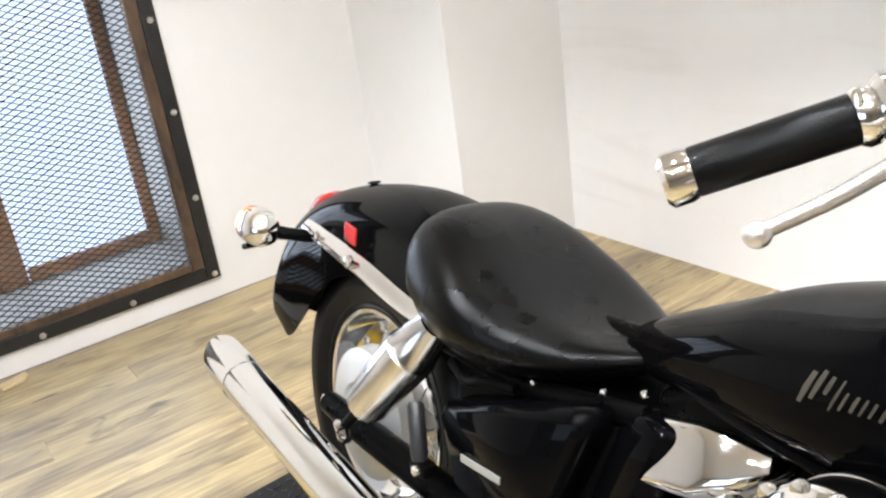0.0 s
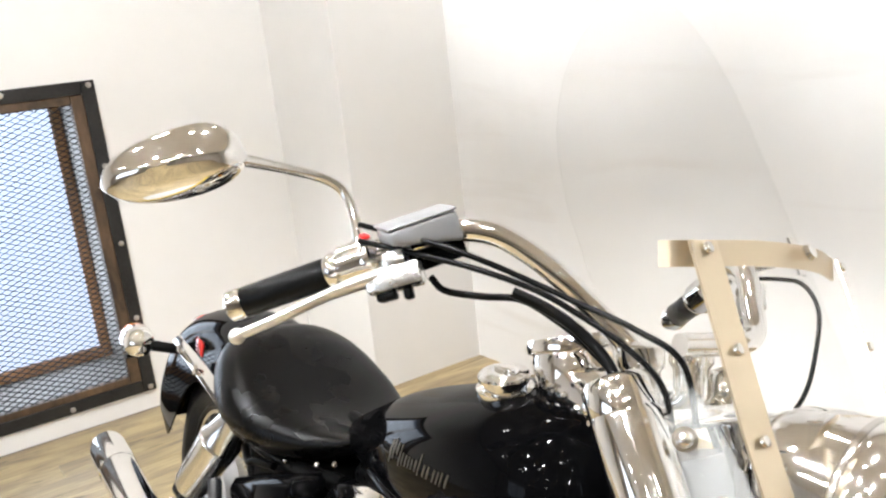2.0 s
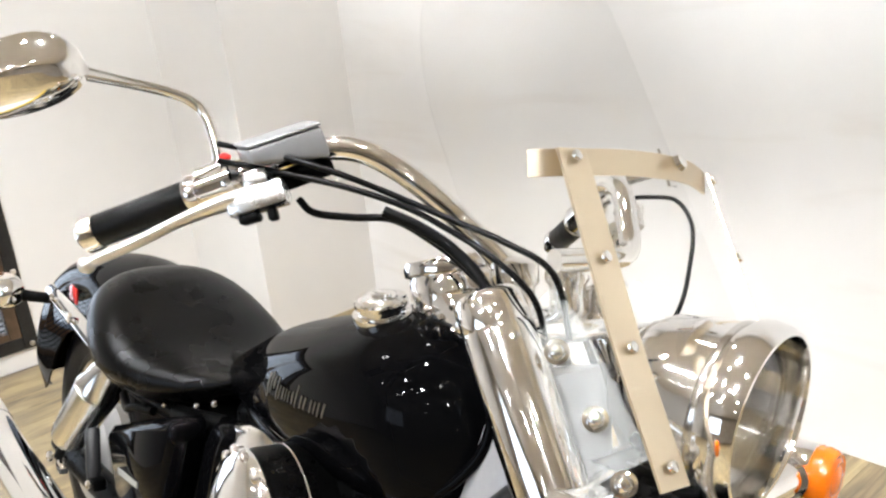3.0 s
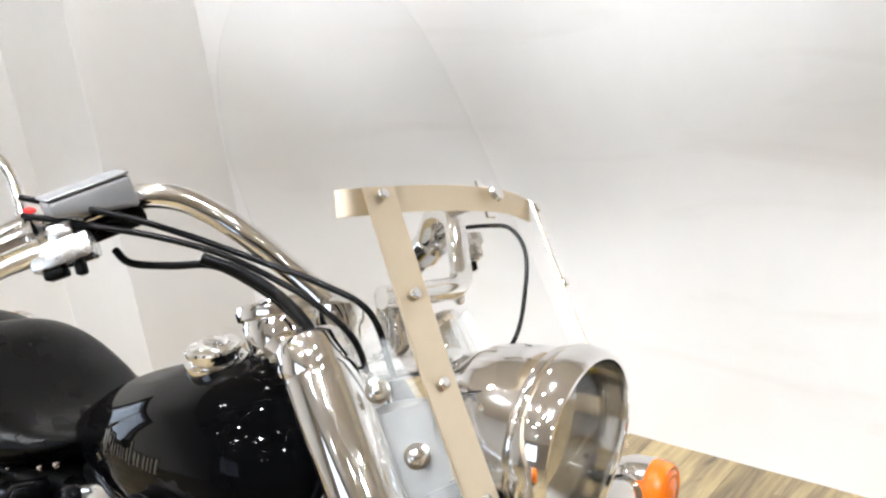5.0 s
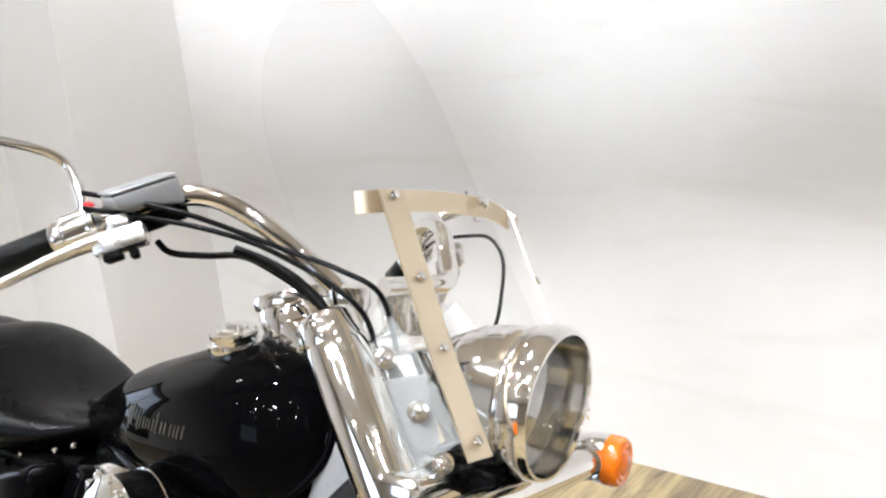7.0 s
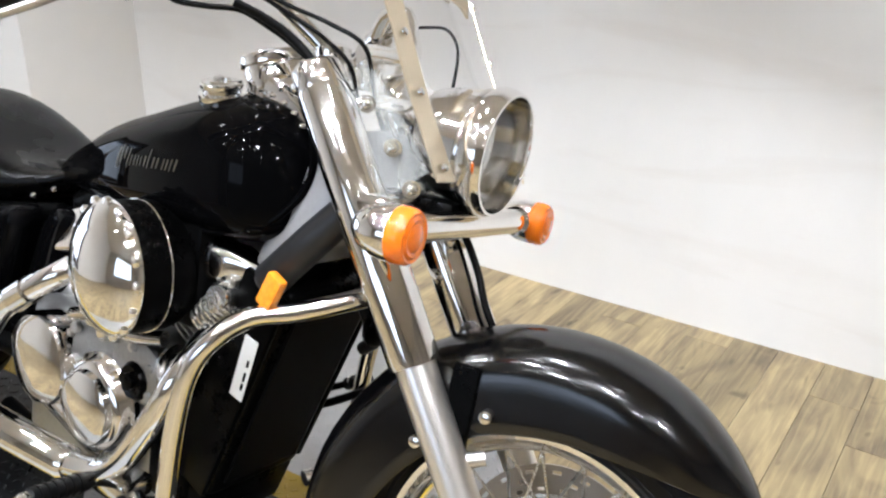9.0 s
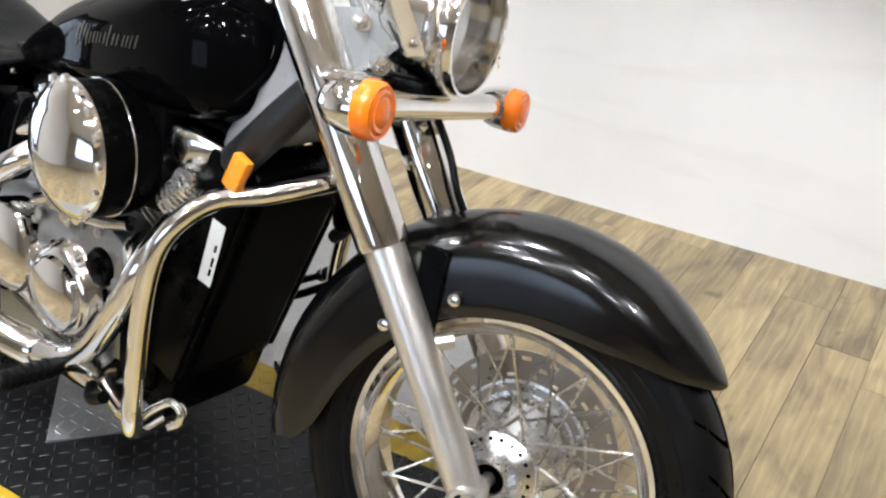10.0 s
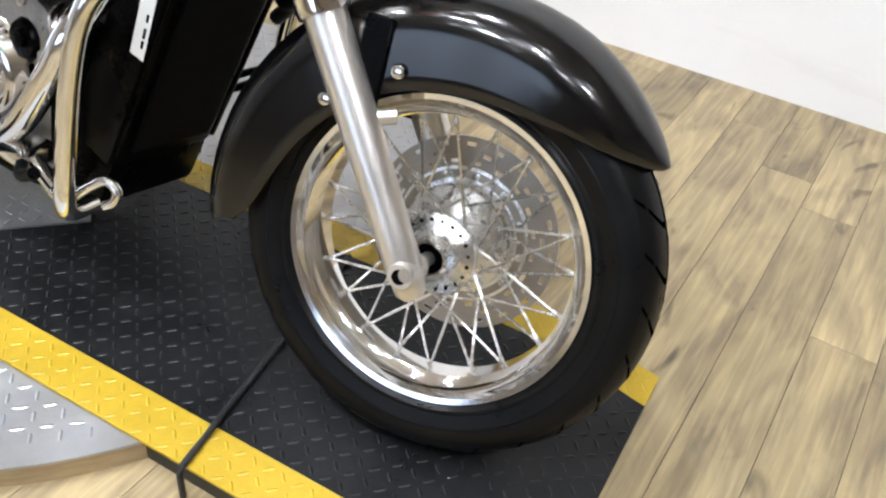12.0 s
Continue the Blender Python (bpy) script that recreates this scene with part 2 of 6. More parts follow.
def clear_sheet(name, rough, gloss):
    """Thin clear sheet: seen straight through, with a mirror gloss that grows towards grazing."""
    m = bpy.data.materials.new(name)
    m.use_nodes = True
    nt = m.node_tree
    nt.nodes.remove(nt.nodes["Principled BSDF"])
    out = nt.nodes["Material Output"]
    tr = nt.nodes.new("ShaderNodeBsdfTransparent")
    tr.inputs[0].default_value = (0.994, 0.995, 0.994, 1)
    gl = nt.nodes.new("ShaderNodeBsdfGlossy")
    gl.inputs["Roughness"].default_value = rough
    fr = nt.nodes.new("ShaderNodeLayerWeight")
    fr.inputs["Blend"].default_value = 0.5
    pw = nt.nodes.new("ShaderNodeMath")
    pw.operation, pw.inputs[1].default_value = "POWER", 4.0
    nt.links.new(fr.outputs["Facing"], pw.inputs[0])
    k = nt.nodes.new("ShaderNodeMath")
    k.operation, k.inputs[1].default_value, k.inputs[2].default_value = "MULTIPLY_ADD", gloss, 0.012
    nt.links.new(pw.outputs[0], k.inputs[0])
    mx = nt.nodes.new("ShaderNodeMixShader")
    nt.links.new(k.outputs[0], mx.inputs[0])
    nt.links.new(tr.outputs[0], mx.inputs[1])
    nt.links.new(gl.outputs[0], mx.inputs[2])
    nt.links.new(mx.outputs[0], out.inputs[0])
    return m


def frosted_sheet(name, share):
    """Milky acrylic: mostly seen through, with a whitish body."""
    m = clear_sheet(name, 0.08, 0.4)
    nt = m.node_tree
    out = nt.nodes["Material Output"]
    last = out.inputs[0].links[0].from_socket
    df = nt.nodes.new("ShaderNodeBsdfDiffuse")
    df.inputs[0].default_value = (0.86, 0.88, 0.86, 1)
    mx = nt.nodes.new("ShaderNodeMixShader")
    mx.inputs[0].default_value = share
    nt.links.new(last, mx.inputs[1])
    nt.links.new(df.outputs[0], mx.inputs[2])
    nt.links.new(mx.outputs[0], out.inputs[0])
    return m


MILKY = frosted_sheet("milky_acrylic", 0.12)
CLEAR = clear_sheet("clear_acrylic", 0.02, 0.14)
LENS_CLEAR = clear_sheet("clear_glass", 0.01, 0.5)


def plank_material():
    """Weathered oak vinyl planks: grain along the plank, tone from plank to plank, knots and grey wear."""
    m = bpy.data.materials.new("oak_plank")
    m.use_nodes = True
    nt = m.node_tree
    b = nt.nodes["Principled BSDF"]
    link = nt.links.new
    info = nt.nodes.new("ShaderNodeObjectInfo")
    co = nt.nodes.new("ShaderNodeTexCoord")
    sh = nt.nodes.new("ShaderNodeCombineXYZ")
    mul = nt.nodes.new("ShaderNodeMath")
    mul.operation = "MULTIPLY"
    mul.inputs[1].default_value = 37.0
    link(info.outputs["Random"], mul.inputs[0])
    link(mul.outputs[0], sh.inputs[0])
    link(mul.outputs[0], sh.inputs[1])
    add = nt.nodes.new("ShaderNodeVectorMath")
    link(co.outputs["Object"], add.inputs[0])
    link(sh.outputs[0], add.inputs[1])

    def tex(scale, stretch, detail, warp=0.0):
        mp = nt.nodes.new("ShaderNodeMapping")
        mp.inputs["Scale"].default_value = stretch
        link(add.outputs[0], mp.inputs[0])
        n = nt.nodes.new("ShaderNodeTexNoise")
        n.inputs["Scale"].default_value, n.inputs["Detail"].default_value = scale, detail
        n.inputs["Distortion"].default_value = warp
        link(mp.outputs[0], n.inputs[0])
        return n.outputs["Fac"]

    grain = tex(9.0, (0.55, 9.0, 1), 8, 0.6)
    patch = tex(4.6, (0.75, 2.4, 1), 7, 1.0)
    knot = tex(7.0, (0.6, 1.6, 1), 2, 1.2)
    ramp = nt.nodes.new("ShaderNodeValToRGB")
    e = ramp.color_ramp.elements
    e[0].position, e[0].color = 0.25, (0.105, 0.075, 0.040, 1)
    e[1].position, e[1].color = 0.66, (0.46, 0.35, 0.182, 1)
    k = e.new(0.48)
    k.color = (0.225, 0.17, 0.098, 1)
    link(grain, ramp.inputs[0])
    r2 = nt.nodes.new("ShaderNodeValToRGB")
    e = r2.color_ramp.elements
    e[0].position, e[0].color = 0.32, (0.17, 0.13, 0.082, 1)
    e[1].position, e[1].color = 0.60, (0.46, 0.36, 0.188, 1)
    link(patch, r2.inputs[0])
    mx = nt.nodes.new("ShaderNodeMix")
    mx.data_type = "RGBA"
    mx.inputs["Factor"].default_value = 0.6
    link(ramp.outputs[0], mx.inputs["A"])
    link(r2.outputs[0], mx.inputs["B"])
    tone = nt.nodes.new("ShaderNodeMapRange")
    tone.inputs["To Min"].default_value, tone.inputs["To Max"].default_value = 0.84, 1.16
    link(info.outputs["Random"], tone.inputs[0])
    kr = nt.nodes.new("ShaderNodeMapRange")
    kr.inputs["From Min"].default_value, kr.inputs["From Max"].default_value = 0.24, 0.36
    kr.inputs["To Min"].default_value, kr.inputs["To Max"].default_value = 0.35, 1.0
    link(knot, kr.inputs[0])
    mm = nt.nodes.new("ShaderNodeMath")
    mm.operation = "MULTIPLY"
    link(tone.outputs[0], mm.inputs[0])
    link(kr.outputs[0], mm.inputs[1])
    sc = nt.nodes.new("ShaderNodeVectorMath")
    sc.operation = "SCALE"
    link(mx.outputs["Result"], sc.inputs[0])
    link(mm.outputs[0], sc.inputs["Scale"])
    link(sc.outputs[0], b.inputs["Base Color"])
    b.inputs["Roughness"].default_value = 0.42
    bp = nt.nodes.new("ShaderNodeBump")
    bp.inputs["Strength"].default_value, bp.inputs["Distance"].default_value = 0.25, 0.001
    link(grain, bp.inputs["Height"])
    link(bp.outputs[0], b.inputs["Normal"])
    return m


OAK = plank_material()

# ---- mesh helpers ----


def done(bm, smooth=True):
    bmesh.ops.recalc_face_normals(bm, faces=bm.faces[:])
    for f in bm.faces:
        f.smooth = smooth
    me = bpy.data.meshes.new("m")
    bm.to_mesh(me)
    bm.free()
    return me


def part(name, bm, material, parent, label="", smooth=True, sharp=40):
    """ONE mesh object under a thing or under a part."""
    me = done(bm, smooth)
    me.name = name
    me.materials.append(material)
    if smooth:
        me.set_sharp_from_angle(angle=radians(sharp))
    ob = new(name, me)
    ob.parent = parent
    if label:
        tagged(ob, label)
    return ob


def solid(name, bm, material, label, category, kind="", group="", smooth=True, sharp=40):
    return tagged(part(name, bm, material, None, "", smooth, sharp), label, category, group, kind)


def box(x0, y0, z0, x1, y1, z1, bevel=0.0, seg=2):
    bm = bmesh.new()
    bmesh.ops.create_cube(bm, size=1, matrix=Matrix.LocRotScale(((x0 + x1) / 2, (y0 + y1) / 2, (z0 + z1) / 2), None, (abs(x1 - x0), abs(y1 - y0), abs(z1 - z0))))
    if bevel:
        bmesh.ops.bevel(bm, geom=bm.edges[:], offset=bevel, segments=seg, affect="EDGES", profile=0.5)
    return bm


def moved(bm, m):
    bmesh.ops.transform(bm, matrix=m, verts=bm.verts[:])
    return bm


def joined(*bms):
    out = bms[0]
    for b in bms[1:]:
        me = bpy.data.meshes.new("t")
        b.to_mesh(me)
        b.free()
        out.from_mesh(me)
        bpy.data.meshes.remove(me)
    return out


def smooth_path(pts, n=8):
    """Catmull-Rom through the points; also for points with a fourth value (radius)."""
    p = [np.array(q, float) for q in pts]
    p = [2 * p[0] - p[1]] + p + [2 * p[-1] - p[-2]]
    out = []
    for i in range(1, len(p) - 2):
        for k in range(n):
            t = k / n
            out.append(0.5 * (2 * p[i] + (p[i + 1] - p[i - 1]) * t + (2 * p[i - 1] - 5 * p[i] + 4 * p[i + 1] - p[i + 2]) * t * t + (3 * p[i] - p[i - 1] - 3 * p[i + 1] + p[i + 2]) * t ** 3))
    out.append(p[-2])
    return out


def rings(bm, loops, close=True, caps=True):
    """Bridges vertex rings of equal length."""
    vs = [[bm.verts.new(c) for c in lp] for lp in loops]
    n = len(vs[0])
    for a, b in zip(vs, vs[1:]):
        for i in range(n if close else n - 1):
            j = (i + 1) % n
            bm.faces.new((a[i], a[j], b[j], b[i]))
    if caps and close:
        for v in (vs[0], vs[-1]):
            try:
                bm.faces.new(v)
            except ValueError:
                pass
    return vs


def tube(pts, r=0.01, seg=12, n=8, smooth=True, flat=1.0):
    """A round bar along a path; points may carry their own radius as a fourth value."""
    path = smooth_path(pts, n) if smooth and len(pts) > 2 else [np.array(q, float) for q in pts]
    bm = bmesh.new()
    xyz = [Vector(q[:3]) for q in path]
    rad = [q[3] if len(q) > 3 else r for q in path]
    up = None
    loops = []
    for i, c in enumerate(xyz):
        d = (xyz[min(i + 1, len(xyz) - 1)] - xyz[max(i - 1, 0)]).normalized()
        if up is None:
            up = d.orthogonal().normalized()
        up = (up - d * up.dot(d)).normalized()
        side = d.cross(up)
        loops.append([c + (up * math.cos(a) + side * math.sin(a) * flat) * rad[i] for a in (2 * math.pi * k / seg for k in range(seg))])
    rings(bm, loops)
    return bm


def lathe(profile, seg=48, m=None, closed=False):
    """Profile of (radius, height) turned about z, then moved by m."""
    bm = bmesh.new()
    prof = list(profile) + ([profile[0]] if closed else [])
    loops = [[(r * math.cos(2 * math.pi * k / seg), r * math.sin(2 * math.pi * k / seg), h) for k in range(seg)] for r, h in prof]
    rings(bm, loops, caps=not closed)
    bmesh.ops.remove_doubles(bm, verts=bm.verts[:], dist=1e-5)
    if m is not None:
        moved(bm, m)
    return bm


def superloop(c, u, v, a, b, p=2.5, seg=28, top=1.0):
    """A superellipse ring about c in the directions u, v."""
    out = []
    for k in range(seg):
        t = 2 * math.pi * k / seg
        x, y = math.cos(t), math.sin(t)
        x, y = math.copysign(abs(x) ** (2 / p), x), math.copysign(abs(y) ** (2 / p), y)
        out.append(Vector(c) + Vector(u) * (a * x * (top if y > 0 else 1.0)) + Vector(v) * (b * y))
    return out


def loft(sections, u, v, p=2.5, seg=28):
    """Sections of (centre, half width along u, half height along v[, exponent]) with smooth joining."""
    bm = bmesh.new()
    rings(bm, [superloop(s[0], u, v, s[1], s[2], s[3] if len(s) > 3 else p, seg) for s in sections])
    return bm


def plate(outline, thickness, m=None, bevel=0.0):
    """A flat plate: outline in x, y, thickness along z, then moved by m."""
    bm = bmesh.new()
    lo = [bm.verts.new((x, y, -thickness / 2)) for x, y in outline]
    f = bm.faces.new(lo)
    r = bmesh.ops.extrude_face_region(bm, geom=[f])
    bmesh.ops.translate(bm, vec=(0, 0, thickness), verts=[g for g in r["geom"] if isinstance(g, bmesh.types.BMVert)])
    if bevel:
        bmesh.ops.bevel(bm, geom=[e for e in bm.edges if abs(e.verts[0].co.z - e.verts[1].co.z) < 1e-6], offset=bevel, segments=1, affect="EDGES")
    if m is not None:
        moved(bm, m)
    return bm


def axis_m(where, d):
    """A pose whose z points along d."""
    return Matrix.Translation(where) @ Vector(d).to_track_quat("Z", "Y").to_matrix().to_4x4()


def bolt(r=0.006, h=0.005):
    return [(r * 0.55, 0), (r, 0), (r, h * 0.5), (r * 0.85, h * 0.85), (r * 0.5, h), (r * 0.01, h)]


def thing(name, m, label, category, kind="", group=""):
    ob = new(name)
    ob.empty_display_size = 0.05
    ob.matrix_world = m
    return tagged(ob, label, category, group, kind)


# ---- the room ----
WX, WY, CX, CY = 1.70, 3.430, 1.19, 2.822     # right wall, window wall, column face
X0, Y0, HIGH = -5.0, -4.0, 2.9                 # the shop behind the camera
WL, WR, WB, WT = -0.771, 0.419, 0.130, 1.301       # window opening


def box_solid(name, dims, material, label, category):
    return solid(name, box(*dims), material, label, category, "structure", smooth=False)


# walls: the window wall is cut round the opening
def wall_with_hole(name, material, label, axis, fixed, thick, a0, a1, holes, z1):
    """A wall along x (axis 0) or y (axis 1) at fixed, from a0 to a1, with openings (a, b, low, high)."""
    bms = []

    def add(p, q, lo, hi):
        if q - p > 1e-4 and hi - lo > 1e-4:
            bms.append(box(p, fixed, lo, q, fixed + thick, hi) if axis == 0 else box(fixed, p, lo, fixed + thick, q, hi))
    at = a0
    for p, q, lo, hi in holes:
        add(at, p, 0, z1)
        add(p, q, 0, lo)
        add(p, q, hi, z1)
        at = q
    add(at, a1, 0, z1)
    return solid(name, joined(*bms), material, label, "wall", "structure", smooth=False)


wall_with_hole("wall_north", WALL_PAINT, "warm white painted wall with a caged window", 0, WY, 0.46, X0, CX, [(WL, WR, WB, WT)], HIGH)
box_solid("wall_column", (CX, CY, 0, WX + 0.003, WY + 0.46, HIGH), WALL_PAINT, "warm white boxed-out corner of the wall", "wall")
east = box_solid("wall_east", (0, -7.0, -0.007, 0.2, 1.1, HIGH), PANEL_WHITE, "smooth white panelled wall with faint streaks", "wall")
east.matrix_world = pose(WX, CY, 0, 0, 0, 1.15)   # a touch out of square
box_solid("wall_south", (X0, Y0 - 0.2, 0, WX + 0.5, Y0, HIGH), SHOP_WALL, "plain dark brown shop wall", "wall")
wall_with_hole("wall_west", SHOP_WALL, "plain dark shop wall with two windows", 1, X0 - 0.2, 0.2, Y0, WY + 0.46, [(-0.45, 0.85, 0.9, 2.4), (0.95, 2.25, 0.9, 2.4)], HIGH)
box_solid("ceiling", (X0, Y0, HIGH, WX + 0.5, WY + 0.46, HIGH + 0.15), CEILING_PAINT, "beige ceiling with small round lamps", "ceiling")
box_solid("backdrop", (-4.0, 6.0, -1.5, 4.0, 6.05, 4.0), SKY_GLOW, "bright overcast daylight outside the window", "backdrop")
box_solid("backdrop", (-8.0, -4.0, -1.5, -7.95, 7.0, 4.0), SKY_GLOW, "bright overcast daylight outside the shop windows", "backdrop")

# ---- the caged window ----


def window_thing():
    win = tagged(new("window_1"), "caged window with dark steel frame and diamond mesh", "window", kind="structure")
    win.location = (0, WY, 0)
    fy = -0.012                                   # the steel frame stands proud of the wall
    fw = 0.05
    L, R, B, T = WL - 0.05, WR + 0.05, WB - 0.05, WT + 0.05
    for name, d in (("frame_bar", (L, fy, B, L + fw, -0.001, T)), ("frame_bar", (R - fw, fy, B, R, -0.001, T)),
                    ("frame_bar", (L + fw, fy, T - fw, R - fw, -0.001, T)), ("frame_bar", (L + fw, fy, B, R - fw, -0.001, B + fw))):
        part(name, box(*d, bevel=0.002, seg=1), STEEL_DARK, win, "flat dark steel frame bar")
    # scorched timber lining just inside the steel
    for d in ((L + fw, -0.008, B + fw, L + fw + 0.045, 0.03, T - fw), (R - fw - 0.045, -0.008, B + fw, R - fw, 0.03, T - fw),
              (L + fw + 0.045, -0.008, T - fw - 0.035, R - fw - 0.045, 0.03, T - fw), (L + fw + 0.045, -0.008, B + fw, R - fw - 0.045, 0.03, B + fw + 0.03)):
        part("timber_lining", box(*d, bevel=0.003, seg=1), WOOD_BURNT, win, "scorched brown timber lining")
    bolts = []
    n = 0
    screw = lathe(bolt(0.011, 0.007), 12, axis_m((0, fy, 0), (0, -1, 0)))
    me = done(screw)
    me.materials.append(BOLT_STEEL)
    ups = [0.085 + 0.312 * i for i in range(5)]
    ups[-1] = 1.334
    for x in (R - 0.022, L + 0.022):
        for z in ups:
            bolts.append((x, z))
    for i in range(1, 4):
        for z in (0.085, 1.334):
            bolts.append((R - 0.022 - 0.308 * i, z))
    for x, z in bolts:
        ob = new("bolt", me)
        ob.parent = win
        ob.location = (x, 0, max(min(z, T - 0.018), B + 0.018))
    # expanded-metal mesh: zigzag strands in one part
    bm = bmesh.new()
    x0, x1, z0, z1 = L + fw, R - fw, B + fw, T - fw
    dw, dh, s, t = 0.046, 0.0105, 0.0020, 0.0016
    rows = int((z1 - z0) / dh)
    cols = int((x1 - x0) / (dw / 2))
    for r in range(rows + 1):
        zb = z0 + r * dh
        prev = None
        for c in range(cols + 1):
            x = x0 + c * dw / 2
            z = max(z0, min(zb + (dh / 2 if ((c + r) % 2) else -dh / 2) * 0.94, z1))
            ring_ = [bm.verts.new((x, -0.003 - t, z - s)), bm.verts.new((x, -0.003 + t, z - s)), bm.verts.new((x, -0.003 + t, z + s)), bm.verts.new((x, -0.003 - t, z + s))]
            if prev:
                for i in range(4):
                    bm.faces.new((prev[i], prev[(i + 1) % 4], ring_[(i + 1) % 4], ring_[i]))
            prev = ring_
    tagged(part("mesh_screen", bm, MESH_STEEL, win, "dark expanded-metal diamond mesh", smooth=False), kind="stuff")
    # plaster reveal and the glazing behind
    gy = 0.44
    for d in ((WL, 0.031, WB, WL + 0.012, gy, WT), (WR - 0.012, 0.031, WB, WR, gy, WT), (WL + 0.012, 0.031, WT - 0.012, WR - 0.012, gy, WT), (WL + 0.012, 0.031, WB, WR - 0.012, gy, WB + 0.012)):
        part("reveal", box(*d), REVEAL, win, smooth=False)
    for d in ((-0.210, gy - 0.05, WB + 0.012, -0.108, gy + 0.01, WT - 0.012), (WL + 0.012, gy - 0.03, WB + 0.012, WL + 0.06, gy + 0.01, WT - 0.012), (WR - 0.055, gy - 0.03, WB + 0.012, WR - 0.012, gy + 0.01, WT - 0.012)):
        part("mullion", box(*d, bevel=0.004, seg=1), WOOD_BROWN, win, "reddish brown timber mullion")
    for d in ((WL + 0.06, gy - 0.03, WB + 0.012, -0.205, gy + 0.01, WB + 0.06), (-0.10, gy - 0.03, WB + 0.012, WR - 0.055, gy + 0.01, WB + 0.06)):
        part("sash_rail", box(*d, bevel=0.004, seg=1), WOOD_BROWN, win, "brown timber bottom rail")
    for a, b in ((WL + 0.06, -0.205), (-0.10, WR - 0.055)):
        p = part("pane", box(a, gy - 0.01, WB + 0.05, b, gy - 0.006, WT - 0.012), LENS_CLEAR, win, smooth=False)
        p.visible_shadow = False
    return win


window_thing()

block = thing("wooden_block", pose(-0.66, WY + 0.085, WB + 0.0125), "dark brown wooden block standing on the window sill", "wooden block")
part("block", box(-0.075, -0.035, 0.0, 0.075, 0.035, 0.23, 0.004, 1), WOOD_BURNT, block, smooth=False)

# shop windows behind the camera, seen only in the chrome and paint
for i, ya in enumerate((-0.45, 0.95)):
    w = tagged(new("window_2" if i == 0 else "window_3"), "plain tall shop window with a white frame", "window", kind="structure")
    w.location = (X0, ya, 0.9)
    for d in ((-0.12, 0, 0, -0.04, 0.05, 1.5), (-0.12, 1.25, 0, -0.04, 1.3, 1.5), (-0.12, 0.05, 0, -0.04, 1.25, 0.05), (-0.12, 0.05, 1.45, -0.04, 1.25, 1.5), (-0.11, 0.05, 0.95, -0.05, 1.25, 0.99), (-0.11, 0.63, 0.05, -0.05, 0.67, 0.95)):
        part("window_frame", box(*d), STEEL_DARK, w, smooth=False)

# small round ceiling lamps
LAMPS = [(-0.95, -1.6), (-0.95, -0.3), (-0.95, 0.85), (0.2, 0.55), (-0.9, 1.9), (-0.2, -1.6), (-0.2, -0.4), (-0.2, 0.9), (-0.2, 2.1), (-0.3, 2.2), (1.0, 1.6), (-1.35, -0.35), (-1.3, 0.05), (-1.9, -1.0), (-1.9, 0.5), (-1.9, 2.0), (-2.4, 0.6), (-2.4, 1.0), (-2.0, 2.2), (-3.2, -1.6), (-3.2, 0.2)]


def ceiling_lamp():
    lamp = thing("ceiling_lamp", pose(0, 0, HIGH), "small round recessed white ceiling lamp, lit", "ceiling lamp", group="ceiling lamps")
    part("rim", lathe([(0.045, 0.0), (0.062, -0.002), (0.064, -0.008), (0.05, -0.014), (0.045, -0.010)], 28, closed=True), CASING, lamp, "white metal rim")
    part("bulb", lathe([(0.0005, -0.004), (0.043, -0.004), (0.043, -0.008), (0.03, -0.011), (0.0005, -0.012)], 24), LED, lamp, "bright warm lamp disc")
    return lamp


_first = ceiling_lamp()
_first.matrix_world = pose(*LAMPS[0], HIGH)
for x, y in LAMPS[1:]:
    copy_thing(_first, pose(x, y, HIGH))

# ---- turntable, ramp plate, things on the floor ----


def lug_mesh(material, lx=0.0105, ly=0.0030, h=0.0015):
    bm = lugs(bmesh.new(), lambda x, y: True, -0.0005, 0.0, -0.0005, 0.0, 0.0, 0.001, lx, ly, h)
    bmesh.ops.translate(bm, vec=-sum((v.co for v in bm.verts), Vector()) / len(bm.verts), verts=bm.verts[:])
    low = min(v.co.z for v in bm.verts)
    bmesh.ops.translate(bm, vec=(0, 0, -low), verts=bm.verts[:])
    me = done(bm, False)
    me.materials.append(material)
    return me


def lugs(bm, inside, x0, x1, y0, y1, z, pitch=0.026, lx=0.0105, ly=0.0030, h=0.0015):
    """Raised tread lugs, set crosswise by turns."""
    nx, ny = int((x1 - x0) / pitch), int((y1 - y0) / pitch)
    for i in range(nx + 1):
        for j in range(ny + 1):
            x, y = x0 + (i + 0.5) * pitch, y0 + (j + 0.5) * pitch
            if not inside(x, y):
                continue
            a = radians(45 if (i + j) % 2 else -45)
            c, s = math.cos(a), math.sin(a)

            def P(u, v, w):
                return bm.verts.new((x + u * c - v * s, y + u * s + v * c, z + w))
            e0, e1 = P(-lx, 0, 0), P(lx, 0, 0)
            a0, a1 = P(-lx * 0.5, -ly, 0), P(lx * 0.5, -ly, 0)
            b0, b1 = P(-lx * 0.5, ly, 0), P(lx * 0.5, ly, 0)
            t0, t1 = P(-lx * 0.55, 0, h), P(lx * 0.55, 0, h)
            for f in ((e0, a0, t0), (a0, a1, t1, t0), (a1, e1, t1), (e1, b1, t1), (b1, b0, t0, t1), (b0, e0, t0)):
                bm.faces.new(f)
    return bm


PX0, PX1, PY0, PY1, PZ = -0.095, 0.521, -0.236, 2.17, 0.055


def droop(y):
    """The front end of the plate slopes down to the floor."""
    return 0.0 if y > -0.04 else (PZ - 0.010) * (-0.04 - y) / (-0.04 - PY0)


